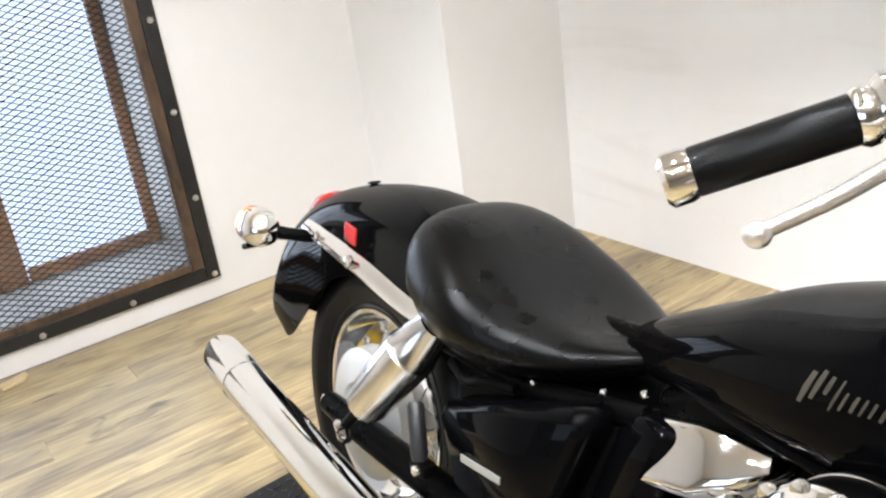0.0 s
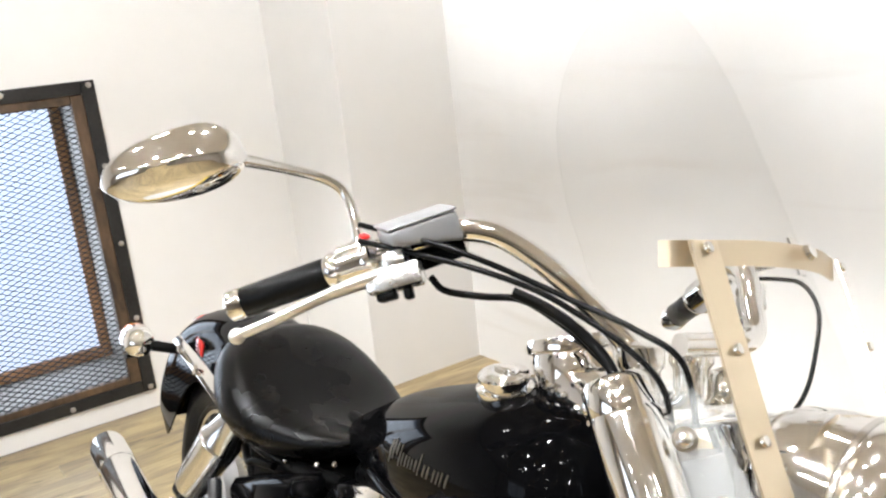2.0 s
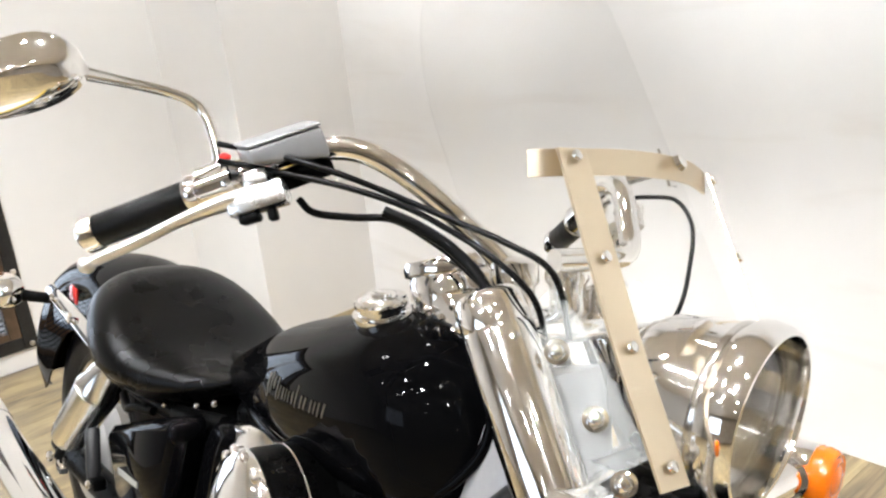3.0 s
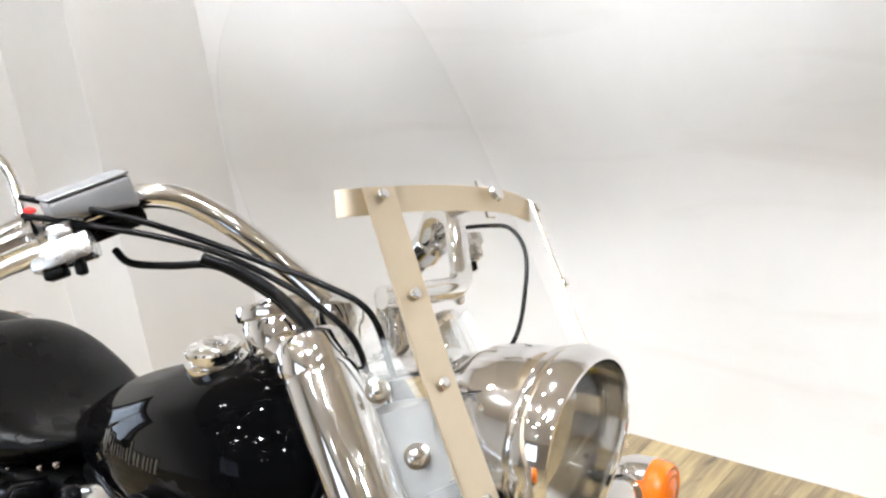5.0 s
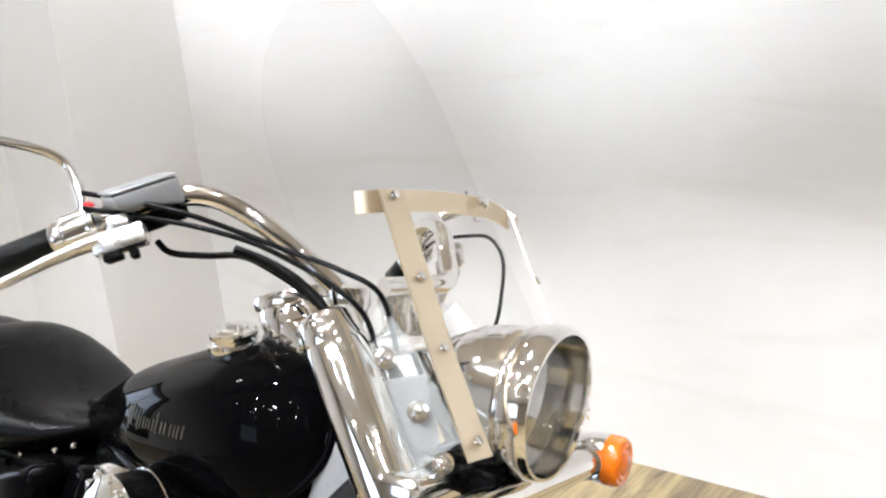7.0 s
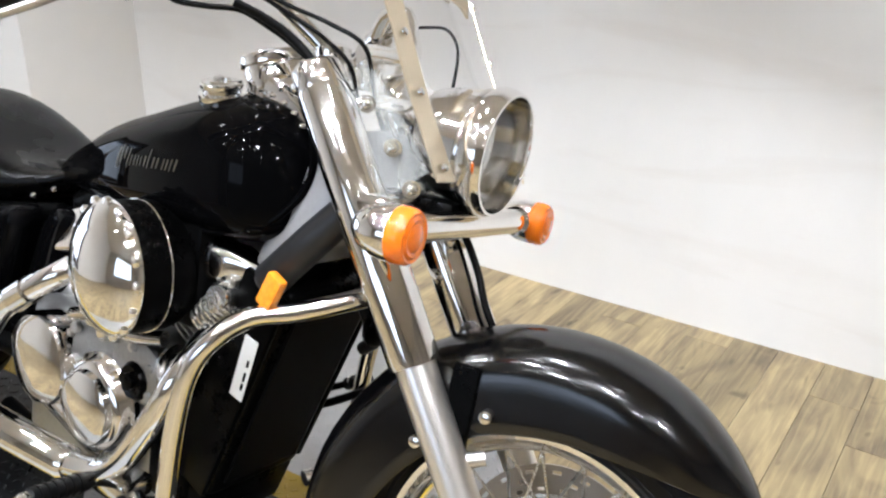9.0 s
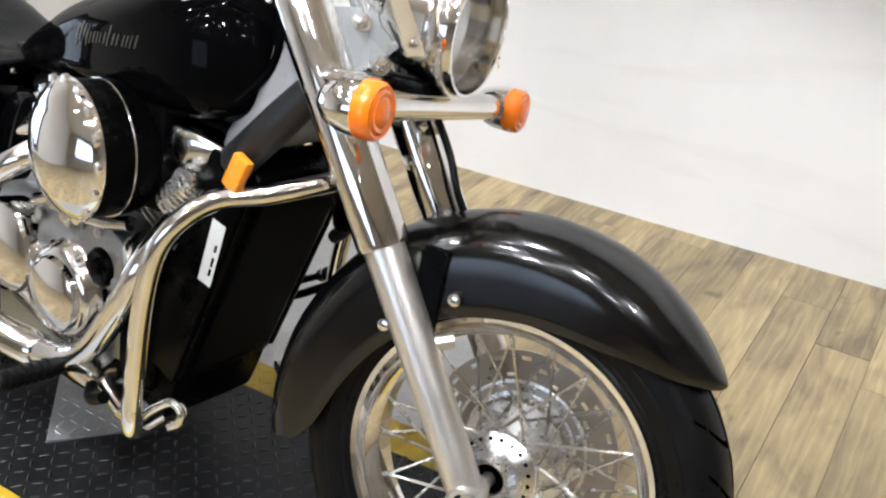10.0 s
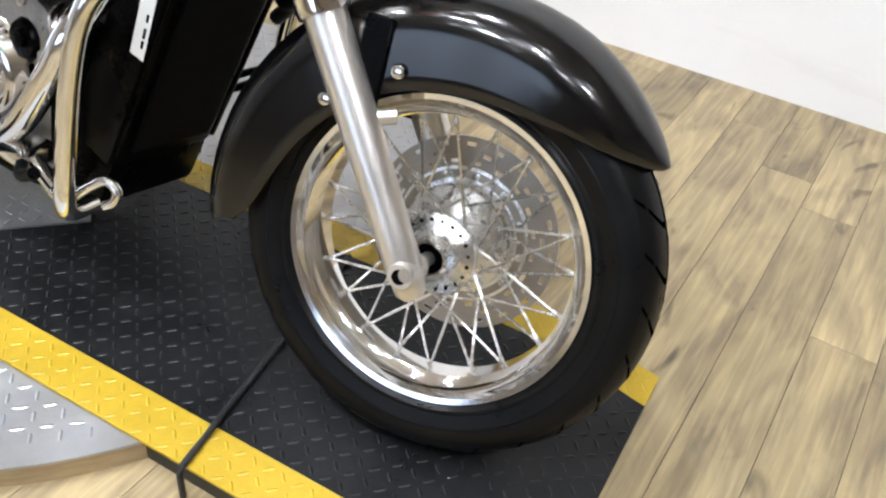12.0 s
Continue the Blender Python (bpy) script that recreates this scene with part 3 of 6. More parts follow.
def bent(bm):
    for v in bm.verts:
        v.co.z -= droop(v.co.y)
    return bm


def sheet(x0, x1):
    return bent(joined(box(x0, PY0, PZ - 0.006, x1, -0.04, PZ), box(x0, -0.04, PZ - 0.006, x1, PY1, PZ, 0.0008, 1)))


YW = 0.080                                         # yellow border
ramp = thing("ramp_plate", Matrix.Translation((0.165, -0.235, 0)) @ pose(0, 0, 0, 0, 0, 3.0) @ Matrix.Translation((-0.165, 0.235, 0)), "black tread plate with yellow painted borders under the motorcycle", "tread plate")
part("deck", sheet(PX0 + YW, PX1 - YW), PLATE_BLACK, ramp, "black steel tread deck", smooth=False)
# the lugs round the front wheel are pieces of their own, the rest one relief
NEAR0, NEAR1 = -0.10, 0.42
lug_me = lug_mesh(PLATE_BLACK)
nx, ny = int((PX1 - YW - 0.02 - PX0 - YW) / 0.026), int((PY1 - 0.03 - PY0) / 0.026)
for i in range(nx + 1):
    for j in range(ny + 1):
        x, y = PX0 + YW + (i + 0.5) * 0.026, PY0 + (j + 0.5) * 0.026
        if NEAR0 < y < NEAR1:
            lug = new("lug", lug_me)
            lug.parent = ramp
            lug.matrix_local = pose(x, y, PZ - droop(y), 0, 0, 0 if (i + j) % 2 else 90)
tagged(part("tread_relief", bent(lugs(bmesh.new(), lambda x, y: not NEAR0 < y < NEAR1, PX0 + YW, PX1 - YW - 0.02, PY0, PY1 - 0.03, PZ)), PLATE_BLACK, ramp, smooth=False), kind="stuff")
for a, b in ((PX0, PX0 + YW), (PX1 - YW, PX1)):
    part("border", sheet(a, b), PLATE_YELLOW, ramp, "yellow painted border strip", smooth=False)
    tagged(part("border_relief", bent(lugs(bmesh.new(), lambda x, y: True, a - 0.004, b - 0.03, PY0, PY1 - 0.03, PZ)), PLATE_YELLOW, ramp, smooth=False), kind="stuff")
for a in (PX0 + 0.01, PX1 - 0.03):
    part("runner", box(a, -0.03, 0.0, a + 0.02, PY1 - 0.01, PZ - 0.007), STEEL_DARK, ramp, smooth=False)

DCX, DCY, DR, DZ = 0.30, 1.05, 0.800, 0.046
disc = thing("turntable", pose(DCX, DCY, 0), "round silver tread-plate turntable with a plywood edge", "turntable")
part("base", lathe([(0.001, 0.0), (DR - 0.004, 0.0), (DR - 0.004, DZ - 0.005), (0.001, DZ - 0.005)], 96), PLY_EDGE, disc, "pale plywood drum edge")
part("top_sheet", lathe([(0.001, DZ - 0.005), (DR, DZ - 0.005), (DR, DZ), (0.001, DZ)], 96), PLATE_SILVER, disc, "silver tread-plate sheet")
tagged(part("top_relief", lugs(bmesh.new(), lambda x, y: x * x + y * y < (DR - 0.03) ** 2 and (x < PX0 - DCX + 0.05 or x > PX1 - DCX - 0.12), -DR, DR, -DR, DR, DZ, 0.030, 0.012, 0.0034), PLATE_SILVER, disc, smooth=False), kind="stuff")

# ---- the motorcycle: x forward from the front axle, y to its left, z up from the plate ----
BIKE = pose(0.145, 0.08, 0.055, -12.0, 0, -91.5)
bike = thing("motorcycle", BIKE, "black cruiser motorcycle with chrome trim leaning on its stand", "motorcycle")
TURNED = Matrix.Translation((0.161, 0, 0)) @ Matrix.Rotation(radians(10), 4, (-0.5592, 0, 0.8290)) @ Matrix.Translation((-0.161, 0, 0))


def fpart(name, bm, material, parent=None, label="", sharp=40):
    """A part of the steered front end."""
    return part(name, moved(bm, TURNED), material, parent or bike, label, sharp=sharp)


SIDE = Matrix.Rotation(radians(90), 4, "X")        # turns z into -y: lathed parts across the bike


def mirrored(bm):
    bmesh.ops.scale(bm, vec=(1, -1, 1), verts=bm.verts[:])
    bmesh.ops.reverse_faces(bm, faces=bm.faces[:])
    return bm


def wheel(name, centre, tyre_r, tyre_w, rim_r, turn, label):
    m = Matrix.Translation(centre) @ SIDE
    hw = tyre_w / 2
    lip = tyre_w * 0.37
    prof = [(rim_r, lip), (rim_r - 0.004, lip + 0.006), (rim_r - 0.012, lip + 0.004), (rim_r - 0.016, lip - 0.004), (rim_r - 0.024, lip * 0.55), (rim_r - 0.034, lip * 0.4), (rim_r - 0.034, -lip * 0.4), (rim_r - 0.024, -lip * 0.55), (rim_r - 0.016, -lip + 0.004), (rim_r - 0.012, -lip - 0.004), (rim_r - 0.004, -lip - 0.006), (rim_r, -lip), (rim_r - 0.010, -lip * 0.5), (rim_r - 0.010, lip * 0.5)]
    rim = part(name, moved(lathe(prof, 96, m, True), turn), CHROME, bike, label)
    k = tyre_r - rim_r
    side = [(rim_r - 0.006, lip - 0.004), (rim_r + 0.006, lip + 0.008), (rim_r + 0.010, lip + 0.0085), (rim_r + 0.012, lip + 0.0075), (rim_r + k * 0.32, hw * 0.97), (rim_r + k * 0.38, hw * 0.985), (rim_r + k * 0.40, hw * 0.965), (rim_r + k * 0.58, hw * 0.99), (rim_r + k * 0.74, hw * 0.90), (rim_r + k * 0.76, hw * 0.875), (rim_r + k * 0.88, hw * 0.70), (rim_r + k * 0.96, hw * 0.42), (tyre_r, 0.006)]
    prof = side + [(tyre_r - 0.004, 0.004), (tyre_r - 0.004, -0.004)] + [(r, -h) for r, h in reversed(side)]
    part("tyre", moved(lathe(prof, 128, m, True), turn), RUBBER, rim, "black rubber road tyre", sharp=30)
    # sipes across the shoulders: flat strips, the shade in them painted near-black
    bm = bmesh.new()
    n = 26
    for sgn in (1, -1):
        for i in range(n):
            a0 = 2 * math.pi * (i + (0.5 if sgn < 0 else 0)) / n
            prev = None
            for q in range(7):
                f = q / 6
                a = a0 + 0.16 * f ** 1.6
                y = sgn * hw * (0.14 + 0.74 * f)
                fr = abs(y) / hw
                r = float(np.interp(abs(y), [q_[1] for q_ in side[::-1]][:7], [q_[0] for q_ in side[::-1]][:7])) + 0.0007
                da = 0.016 * (1 - 0.4 * f)
                pts = [bm.verts.new(m @ Vector(((r) * math.cos(a + s_ * da), (r) * math.sin(a + s_ * da), y))) for s_ in (-1, 1)]
                if prev:
                    bm.faces.new((prev[0], prev[1], pts[1], pts[0]))
                prev = pts
    tagged(part("tread_pattern", moved(bm, turn), RECESS_SHADE, rim), kind="stuff")
    return rim, m


front_c = Vector((0.0, 0.0, 0.308))
FR, fm = wheel("front_wheel", front_c, 0.310, 0.119, 0.226, TURNED, "spoked front wheel with a polished chrome rim")
HUB = [(0.012, 0.056), (0.022, 0.056), (0.023, 0.064), (0.029, 0.065), (0.034, 0.056), (0.040, 0.044), (0.058, 0.036), (0.060, 0.033), (0.060, 0.027), (0.040, 0.022), (0.030, 0.014), (0.030, -0.018), (0.060, -0.030), (0.080, -0.036), (0.082, -0.046), (0.050, -0.050), (0.012, -0.052)]
fpart("hub", lathe(HUB, 48, fm), ALLOY_MID, FR, "cast bright alloy hub")
# the bore and flange holes are flat discs with their shade as colour
fpart("bore_shade", lathe([(0.0005, 0.0565), (0.0215, 0.0565), (0.0215, 0.0585), (0.0005, 0.0585)], 28, fm), RECESS_SHADE, FR, "flat black disc painting the shade in the axle bore")
for k in range(20):
    a = 2 * math.pi * k / 20
    fpart("flange_hole_shade", lathe([(0.0003, 0), (0.0028, 0), (0.0028, 0.0012), (0.0003, 0.0012)], 8, fm @ Matrix.Translation((0.0505 * math.cos(a), 0.0505 * math.sin(a), 0.0395))), RECESS_SHADE, FR)


def spokes(rim, m, turn, count, r0, h0, r1, h1, swing):
    """Crossed wire spokes, each a piece of its own."""
    meshes = {}
    for side in (1, -1):
        for way in (1, -1):
            a = swing * way
            p0 = Vector((r0 * math.cos(0), r0 * math.sin(0), side * h0))
            p1 = Vector((r1 * math.cos(a), r1 * math.sin(a), side * h1))
            d = (p1 - p0)
            bm = tube([(*p0, 0.0022), (*(p0 + d * 0.86), 0.0022), (*(p0 + d * 0.87), 0.0034), (*p1, 0.0034)], seg=6, smooth=False)
            me = done(bm)
            me.materials.append(ALLOY_MID)
            meshes[side, way] = me
    per = count // 4
    for side in (1, -1):
        for way in (1, -1):
            for i in range(per):
                ob = new("spoke", meshes[side, way])
                ob.parent = rim
                a = 2 * math.pi * (i + (0.25 if side > 0 else 0.75) + (0.08 * way)) / per
                ob.matrix_local = turn @ m @ Matrix.Rotation(a, 4, "Z")


spokes(FR, fm, TURNED, 40, 0.052, 0.031, 0.199, 0.006, radians(52))


def brake_disc():
    """A drilled disc: a ring of facets with holes left open."""
    bm = bmesh.new()
    n = 60
    z0, z1 = -0.071, -0.066
    radii = [0.098, 0.108, 0.114, 0.121, 0.127, 0.134, 0.140, 0.148]
    hole = {(1, 0), (3, 2), (5, 4), (1, 3), (5, 1)}
    V = {}
    for k, z in enumerate((z0, z1)):
        for i in range(n):
            a = 2 * math.pi * i / n
            for j, r in enumerate(radii):
                V[k, i, j] = bm.verts.new((r * math.cos(a), r * math.sin(a), z))
    for i in range(n):
        i2 = (i + 1) % n
        for j in range(len(radii) - 1):
            if (j, i % 6) in hole:
                for p, q in (((i, j), (i2, j)), ((i2, j), (i2, j + 1)), ((i2, j + 1), (i, j + 1)), ((i, j + 1), (i, j))):
                    bm.faces.new((V[0, p[0], p[1]], V[0, q[0], q[1]], V[1, q[0], q[1]], V[1, p[0], p[1]]))
                continue
            for k in (0, 1):
                bm.faces.new((V[k, i, j], V[k, i2, j], V[k, i2, j + 1], V[k, i, j + 1]))
        for j in (0, len(radii) - 1):
            bm.faces.new((V[0, i, j], V[0, i2, j], V[1, i2, j], V[1, i, j]))
    return moved(bm, fm)


fpart("brake_disc", brake_disc(), DISC_STEEL, FR, "drilled steel brake disc", sharp=20)
fpart("disc_carrier", lathe([(0.03, -0.056), (0.06, -0.058), (0.088, -0.062), (0.104, -0.064), (0.104, -0.070), (0.07, -0.072), (0.03, -0.066)], 48, fm, True), ALLOY_MID, FR, "bright alloy disc carrier")
# ring added over the open gap; its duller colour stands for the darkness there
fpart("gap_ring", lathe([(0.088, -0.0635), (0.099, -0.0640), (0.099, -0.0620), (0.088, -0.0600)], 60, fm, True), DISC_STEEL, FR, "dull ring standing for the dark open gap between disc and carrier")
for k in range(12):
    a = 2 * math.pi * k / 12
    fpart("carrier_rivet", lathe([(0.0004, 0), (0.0062, 0), (0.0058, 0.003), (0.0004, 0.0036)], 12, fm @ Matrix.Translation((0.0935 * math.cos(a), 0.0935 * math.sin(a), -0.0632))), ALLOY_BRIGHT, FR)
fpart("axle", tube([(0, -0.135, 0.308), (0, 0.135, 0.308)], 0.010, smooth=False), BOLT_STEEL, FR)

# fork: slider, shroud and seal ring on each side
LEAN_X = -0.65


def on_fork(z, fwd=0.0):
    return (-0.012 + (z - 0.300) * LEAN_X + fwd, z)


def fork_leg(s):
    y = s * 0.105

    def p(z, r=None):
        x, zz = on_fork(z)
        return (x, y, zz) if r is None else (x, y, zz, r)
    leg = fpart("fork_leg", tube([p(0.268, 0.014), p(0.276, 0.022), p(0.31, 0.0255), p(0.36, 0.0255), p(0.50, 0.0275), p(0.585, 0.0285), p(0.60, 0.0285)], seg=24, smooth=False), ALLOY, label="brushed alloy fork slider")
    fpart("shroud", tube([p(0.586, 0.0345), p(0.592, 0.036), p(0.70, 0.037), p(0.78, 0.038), p(0.915, 0.038), p(0.922, 0.036)], seg=28, smooth=False), CHROME, leg, "chrome fork shroud")
    fpart("cap", tube([p(0.915, 0.035), p(0.922, 0.037), p(0.945, 0.037), p(0.951, 0.031)], seg=24, smooth=False), CHROME, leg)
    fpart("axle_boss", lathe([(0.010, 0.0), (0.017, 0.0), (0.020, 0.004), (0.020, 0.05), (0.010, 0.05)], 24, Matrix.Translation((-0.008, y - s * 0.030 * 0 + (0.028 if s > 0 else -0.028), 0.302)) @ (SIDE if s > 0 else Matrix.Rotation(radians(-90), 4, "X"))), ALLOY, leg)
    # flat black disc painted for the shade inside the axle hole
    fpart("axle_hole_shade", lathe([(0.0005, 0), (0.0105, 0), (0.0105, 0.001), (0.0005, 0.001)], 20, Matrix.Translation((-0.008, s * 0.1338, 0.302)) @ (Matrix.Rotation(radians(-90), 4, "X") if s > 0 else SIDE)), BLACK_SATIN, leg)
    x, z = on_fork(0.49)
    fpart("fender_lug", tube([(x + 0.015, y, z - 0.018, 0.012), (x + 0.032, y * 0.90, z - 0.010, 0.0105), (x + 0.052, y * 0.78, z - 0.003, 0.0105)]), ALLOY, leg)
    return leg


for s in (-1, 1):
    fork_leg(s)
fpart("lower_yoke", box(-0.345, -0.14, 0.755, -0.26, 0.14, 0.80, 0.012, 3), CHROME, label="chrome lower fork yoke")
fpart("upper_yoke", box(-0.455, -0.13, 0.905, -0.375, 0.13, 0.930, 0.010, 3), CHROME, label="chrome upper fork yoke")

# front mudguard: deep valanced arch
def arch(c, stations, seg=20):
    """Sections across y along an arch round c: (degrees, crown radius, half width, skirt depth)."""
    bm = bmesh.new()
    loops = []
    for deg, r, w, skirt in stations:
        a = radians(deg)
        d = Vector((math.cos(a), 0, math.sin(a)))
        out = []
        inner = []
        for i in range(seg + 1):
            t = -1 + 2 * i / seg
            if abs(t) > 0.55:
                f = (abs(t) - 0.55) / 0.45
                yy, rr = math.copysign(w, t), r - w * 0.62 - skirt * f
            else:
                u = t / 0.55
                yy = w * math.sin(u * math.pi / 2)
                rr = r - w * 0.62 * (1 - math.cos(u * math.pi / 2))
            out.append(Vector(c) + d * rr + Vector((0, yy, 0)))
            inner.append(Vector(c) + d * (rr - 0.003) + Vector((0, yy * (1 - 0.003 / w), 0)))
        loops.append(out + inner[::-1])
    rings(bm, loops)
    return bm


def stations(keys, n=4):
    return [tuple(q) for q in smooth_path(keys, n)]


FF = [(40.0, 0.334, 0.012, 0.0), (42.5, 0.337, 0.036, 0.002), (48, 0.341, 0.062, 0.008), (57, 0.347, 0.076, 0.028), (72, 0.355, 0.085, 0.055), (95, 0.360, 0.088, 0.072), (115, 0.363, 0.089, 0.076), (140, 0.366, 0.090, 0.078), (165, 0.370, 0.088, 0.070), (182, 0.372, 0.084, 0.050), (190, 0.372, 0.078, 0.020)]
FM = fpart("front_mudguard", arch(front_c, stations(FF)), BLACK_FENDER, label="deep glossy black front mudguard", sharp=60)
for s in (-1, 1):
    for x, z in ((-0.090, 0.545), (-0.182, 0.480)):
        fpart("bolt", lathe(bolt(0.010, 0.008), 16, axis_m((x, s * 0.090, z), (0, s, 0))), CHROME, FM, "domed chrome bolt")
    x, z = on_fork(0.53)
    fpart("bracket", box(x + 0.012, s * 0.090 - 0.004, z - 0.09, x + 0.052, s * 0.090 + 0.004, z + 0.075, 0.003, 1), BLACK_SATIN, FM, "black mudguard stay")

# indicators on their crossbar
BAR = fpart("indicator_bar", tube([(-0.215, -0.175, 0.771), (-0.215, 0.215, 0.771)], 0.020, 24, smooth=False), CHROME, label="chrome indicator crossbar")
for s in (-1, 1):
    yo = 0.217 if s < 0 else 0.262
    m = axis_m((-0.223, s * yo, 0.770), (1, 0, 0))
    shell = fpart("indicator", lathe([(0.001, -0.038), (0.014, -0.036), (0.026, -0.024), (0.034, -0.004), (0.036, 0.018), (0.034, 0.024), (0.001, 0.024)], 32, m), CHROME, label="chrome bullet indicator with an orange lens")
    fpart("lens", lathe([(0.001, 0.020), (0.0345, 0.020), (0.0362, 0.024), (0.0350, 0.028), (0.0362, 0.032), (0.0350, 0.036), (0.0345, 0.041), (0.031, 0.045), (0.027, 0.044), (0.023, 0.047), (0.018, 0.046), (0.013, 0.049), (0.001, 0.050)], 40, m), ORANGE, shell, "orange ribbed lens")
    fpart("stalk", tube([(-0.215, s * (yo - 0.054), 0.771, 0.024), (-0.215, s * (yo - 0.032), 0.771, 0.021), (-0.215, s * (yo - 0.012), 0.771, 0.016)], seg=20, smooth=False), CHROME, shell)

# headlamp
HLC, HLD = Vector((-0.210, 0.018, 0.880)), Vector((1, 0, -0.06))
m = axis_m(HLC, HLD)
HEAD = fpart("headlamp", lathe([(0.001, -0.130), (0.03, -0.127), (0.055, -0.112), (0.072, -0.080), (0.081, -0.040), (0.084, -0.008), (0.086, 0.0), (0.091, 0.002), (0.093, 0.010), (0.092, 0.024), (0.088, 0.034), (0.084, 0.034), (0.082, 0.024), (0.082, -0.01), (0.076, -0.04), (0.001, -0.09)], 64, m), CHROME, label="round chrome headlamp shell")
fpart("reflector", lathe([(0.0815, 0.004), (0.074, -0.020), (0.052, -0.050), (0.026, -0.066), (0.001, -0.069)], 48, m), LAMP_GLASS_IN, HEAD, "mirrored reflector bowl")
fpart("glass", lathe([(0.0815, 0.008), (0.07, 0.017), (0.044, 0.024), (0.001, 0.027), (0.001, 0.023), (0.044, 0.020), (0.07, 0.013), (0.0815, 0.004)], 48, m), LENS_CLEAR, HEAD, "clear domed lamp glass").visible_shadow = False
fpart("joint_ring", lathe([(0.083, -0.014), (0.0858, -0.012), (0.0862, -0.009), (0.0858, -0.006), (0.083, -0.004)], 64, m, True), CHROME_WORN, HEAD, "joint between bowl and rim")
fpart("bulb", lathe([(0.001, -0.065), (0.009, -0.065), (0.009, -0.02), (0.013, -0.018), (0.013, -0.006), (0.001, -0.004)], 20, m), CHROME, HEAD)
fpart("mount", box(-0.33, -0.045, 0.765, -0.215, 0.05, 0.802, 0.008, 2), BLACK_SATIN, HEAD, "black headlamp mount")

# ---- tank, seat, rear mudguard ----
UY, UZ = (0, 1, 0), (0, 0, 1)


def tank():
    bm = bmesh.new()
    # x, z of the middle, half width, half height, exponent
    keys = [(-1.112, 0.6716, 0.0209, 0.0079, 2.2), (-1.09, 0.6754, 0.0496, 0.0247, 2.2), (-1.03, 0.692, 0.077, 0.042, 2.3), (-0.96, 0.714, 0.100, 0.0555, 2.3), (-0.88, 0.7375, 0.123, 0.0725, 2.3), (-0.78, 0.7566, 0.146, 0.0875, 2.35), (-0.68, 0.775, 0.158, 0.1034, 2.4), (-0.59, 0.786, 0.158, 0.112, 2.4), (-0.521, 0.786, 0.149, 0.107, 2.4), (-0.485, 0.783, 0.132, 0.094, 2.4), (-0.455, 0.779, 0.105, 0.076, 2.35), (-0.437, 0.777, 0.070, 0.052, 2.3), (-0.428, 0.776, 0.030, 0.025, 2.1)]
    loops = []
    for x, z, w, h, p in smooth_path(keys, 5):
        ring_ = []
        for k in range(52):
            t = 2 * math.pi * k / 52
            c, q = math.cos(t), math.sin(t)
            e = p if q > 0 else p + 2.0           # the lower half drops steeply to the seam
            c, q = math.copysign(abs(c) ** (2 / e), c), math.copysign(abs(q) ** (2 / e), q)
            ring_.append((x, w * c, z + h * q))
        loops.append(ring_)
    rings(bm, loops)
    return bm


TANK = part("fuel_tank", tank(), BLACK_PAINT, bike, "glossy black teardrop fuel tank", sharp=80)
m = axis_m((-0.626, -0.076, 0.889), (0.03, -0.2, 1)) @ Matrix.Scale(0.92, 4)
CAP = part("filler_cap", lathe([(0.001, -0.016), (0.036, -0.016), (0.040, -0.004), (0.040, 0.003), (0.032, 0.006), (0.032, 0.012), (0.036, 0.014), (0.0365, 0.020), (0.034, 0.023), (0.023, 0.024), (0.021, 0.026), (0.001, 0.027)], 40, m), CHROME, TANK, "chrome locking filler cap")
part("key_flap", moved(box(-0.014, -0.006, 0.025, 0.017, 0.006, 0.032, 0.0025, 2), m), CHROME, CAP)
# speedometer pod on the tank top
pod_m = axis_m((-0.588, 0.0, 0.952), (-0.34, 0, 1)) @ Matrix.Scale(1.14, 4)
POD = part("speedometer_pod", lathe([(0.001, -0.09), (0.040, -0.088), (0.047, -0.06), (0.051, -0.016), (0.0495, -0.013), (0.0495, -0.010), (0.054, -0.008), (0.0555, 0.0), (0.053, 0.006), (0.047, 0.007), (0.045, 0.002), (0.001, 0.001)], 48, pod_m), CHROME, bike, "chrome speedometer pod")
part("dial", lathe([(0.001, 0.0012), (0.0445, 0.0012), (0.0445, 0.0024), (0.001, 0.0024)], 40, pod_m), BLACK_PLASTIC, POD)
part("console", loft([((-0.60, 0, 0.895), 0.050, 0.030), ((-0.56, 0, 0.905), 0.054, 0.042), ((-0.52, 0, 0.898), 0.053, 0.038), ((-0.49, 0, 0.884), 0.051, 0.036), ((-0.465, 0, 0.864), 0.049, 0.038), ((-0.446, 0, 0.838), 0.046, 0.040), ((-0.432, 0, 0.812), 0.040, 0.030), ((-0.426, 0, 0.798), 0.020, 0.010)], UY, UZ, 2.8, 36), CHROME, POD, "chrome console under the speedometer")
for x, z in ((-0.565, 0.906), (-0.540, 0.902), (-0.515, 0.894), (-0.492, 0.882), (-0.472, 0.866), (-0.458, 0.845)):
    part("rivet", lathe(bolt(0.0045, 0.004), 10, axis_m((x, -0.054, z), (0.2, -0.7, 0.7))), CHROME, POD)


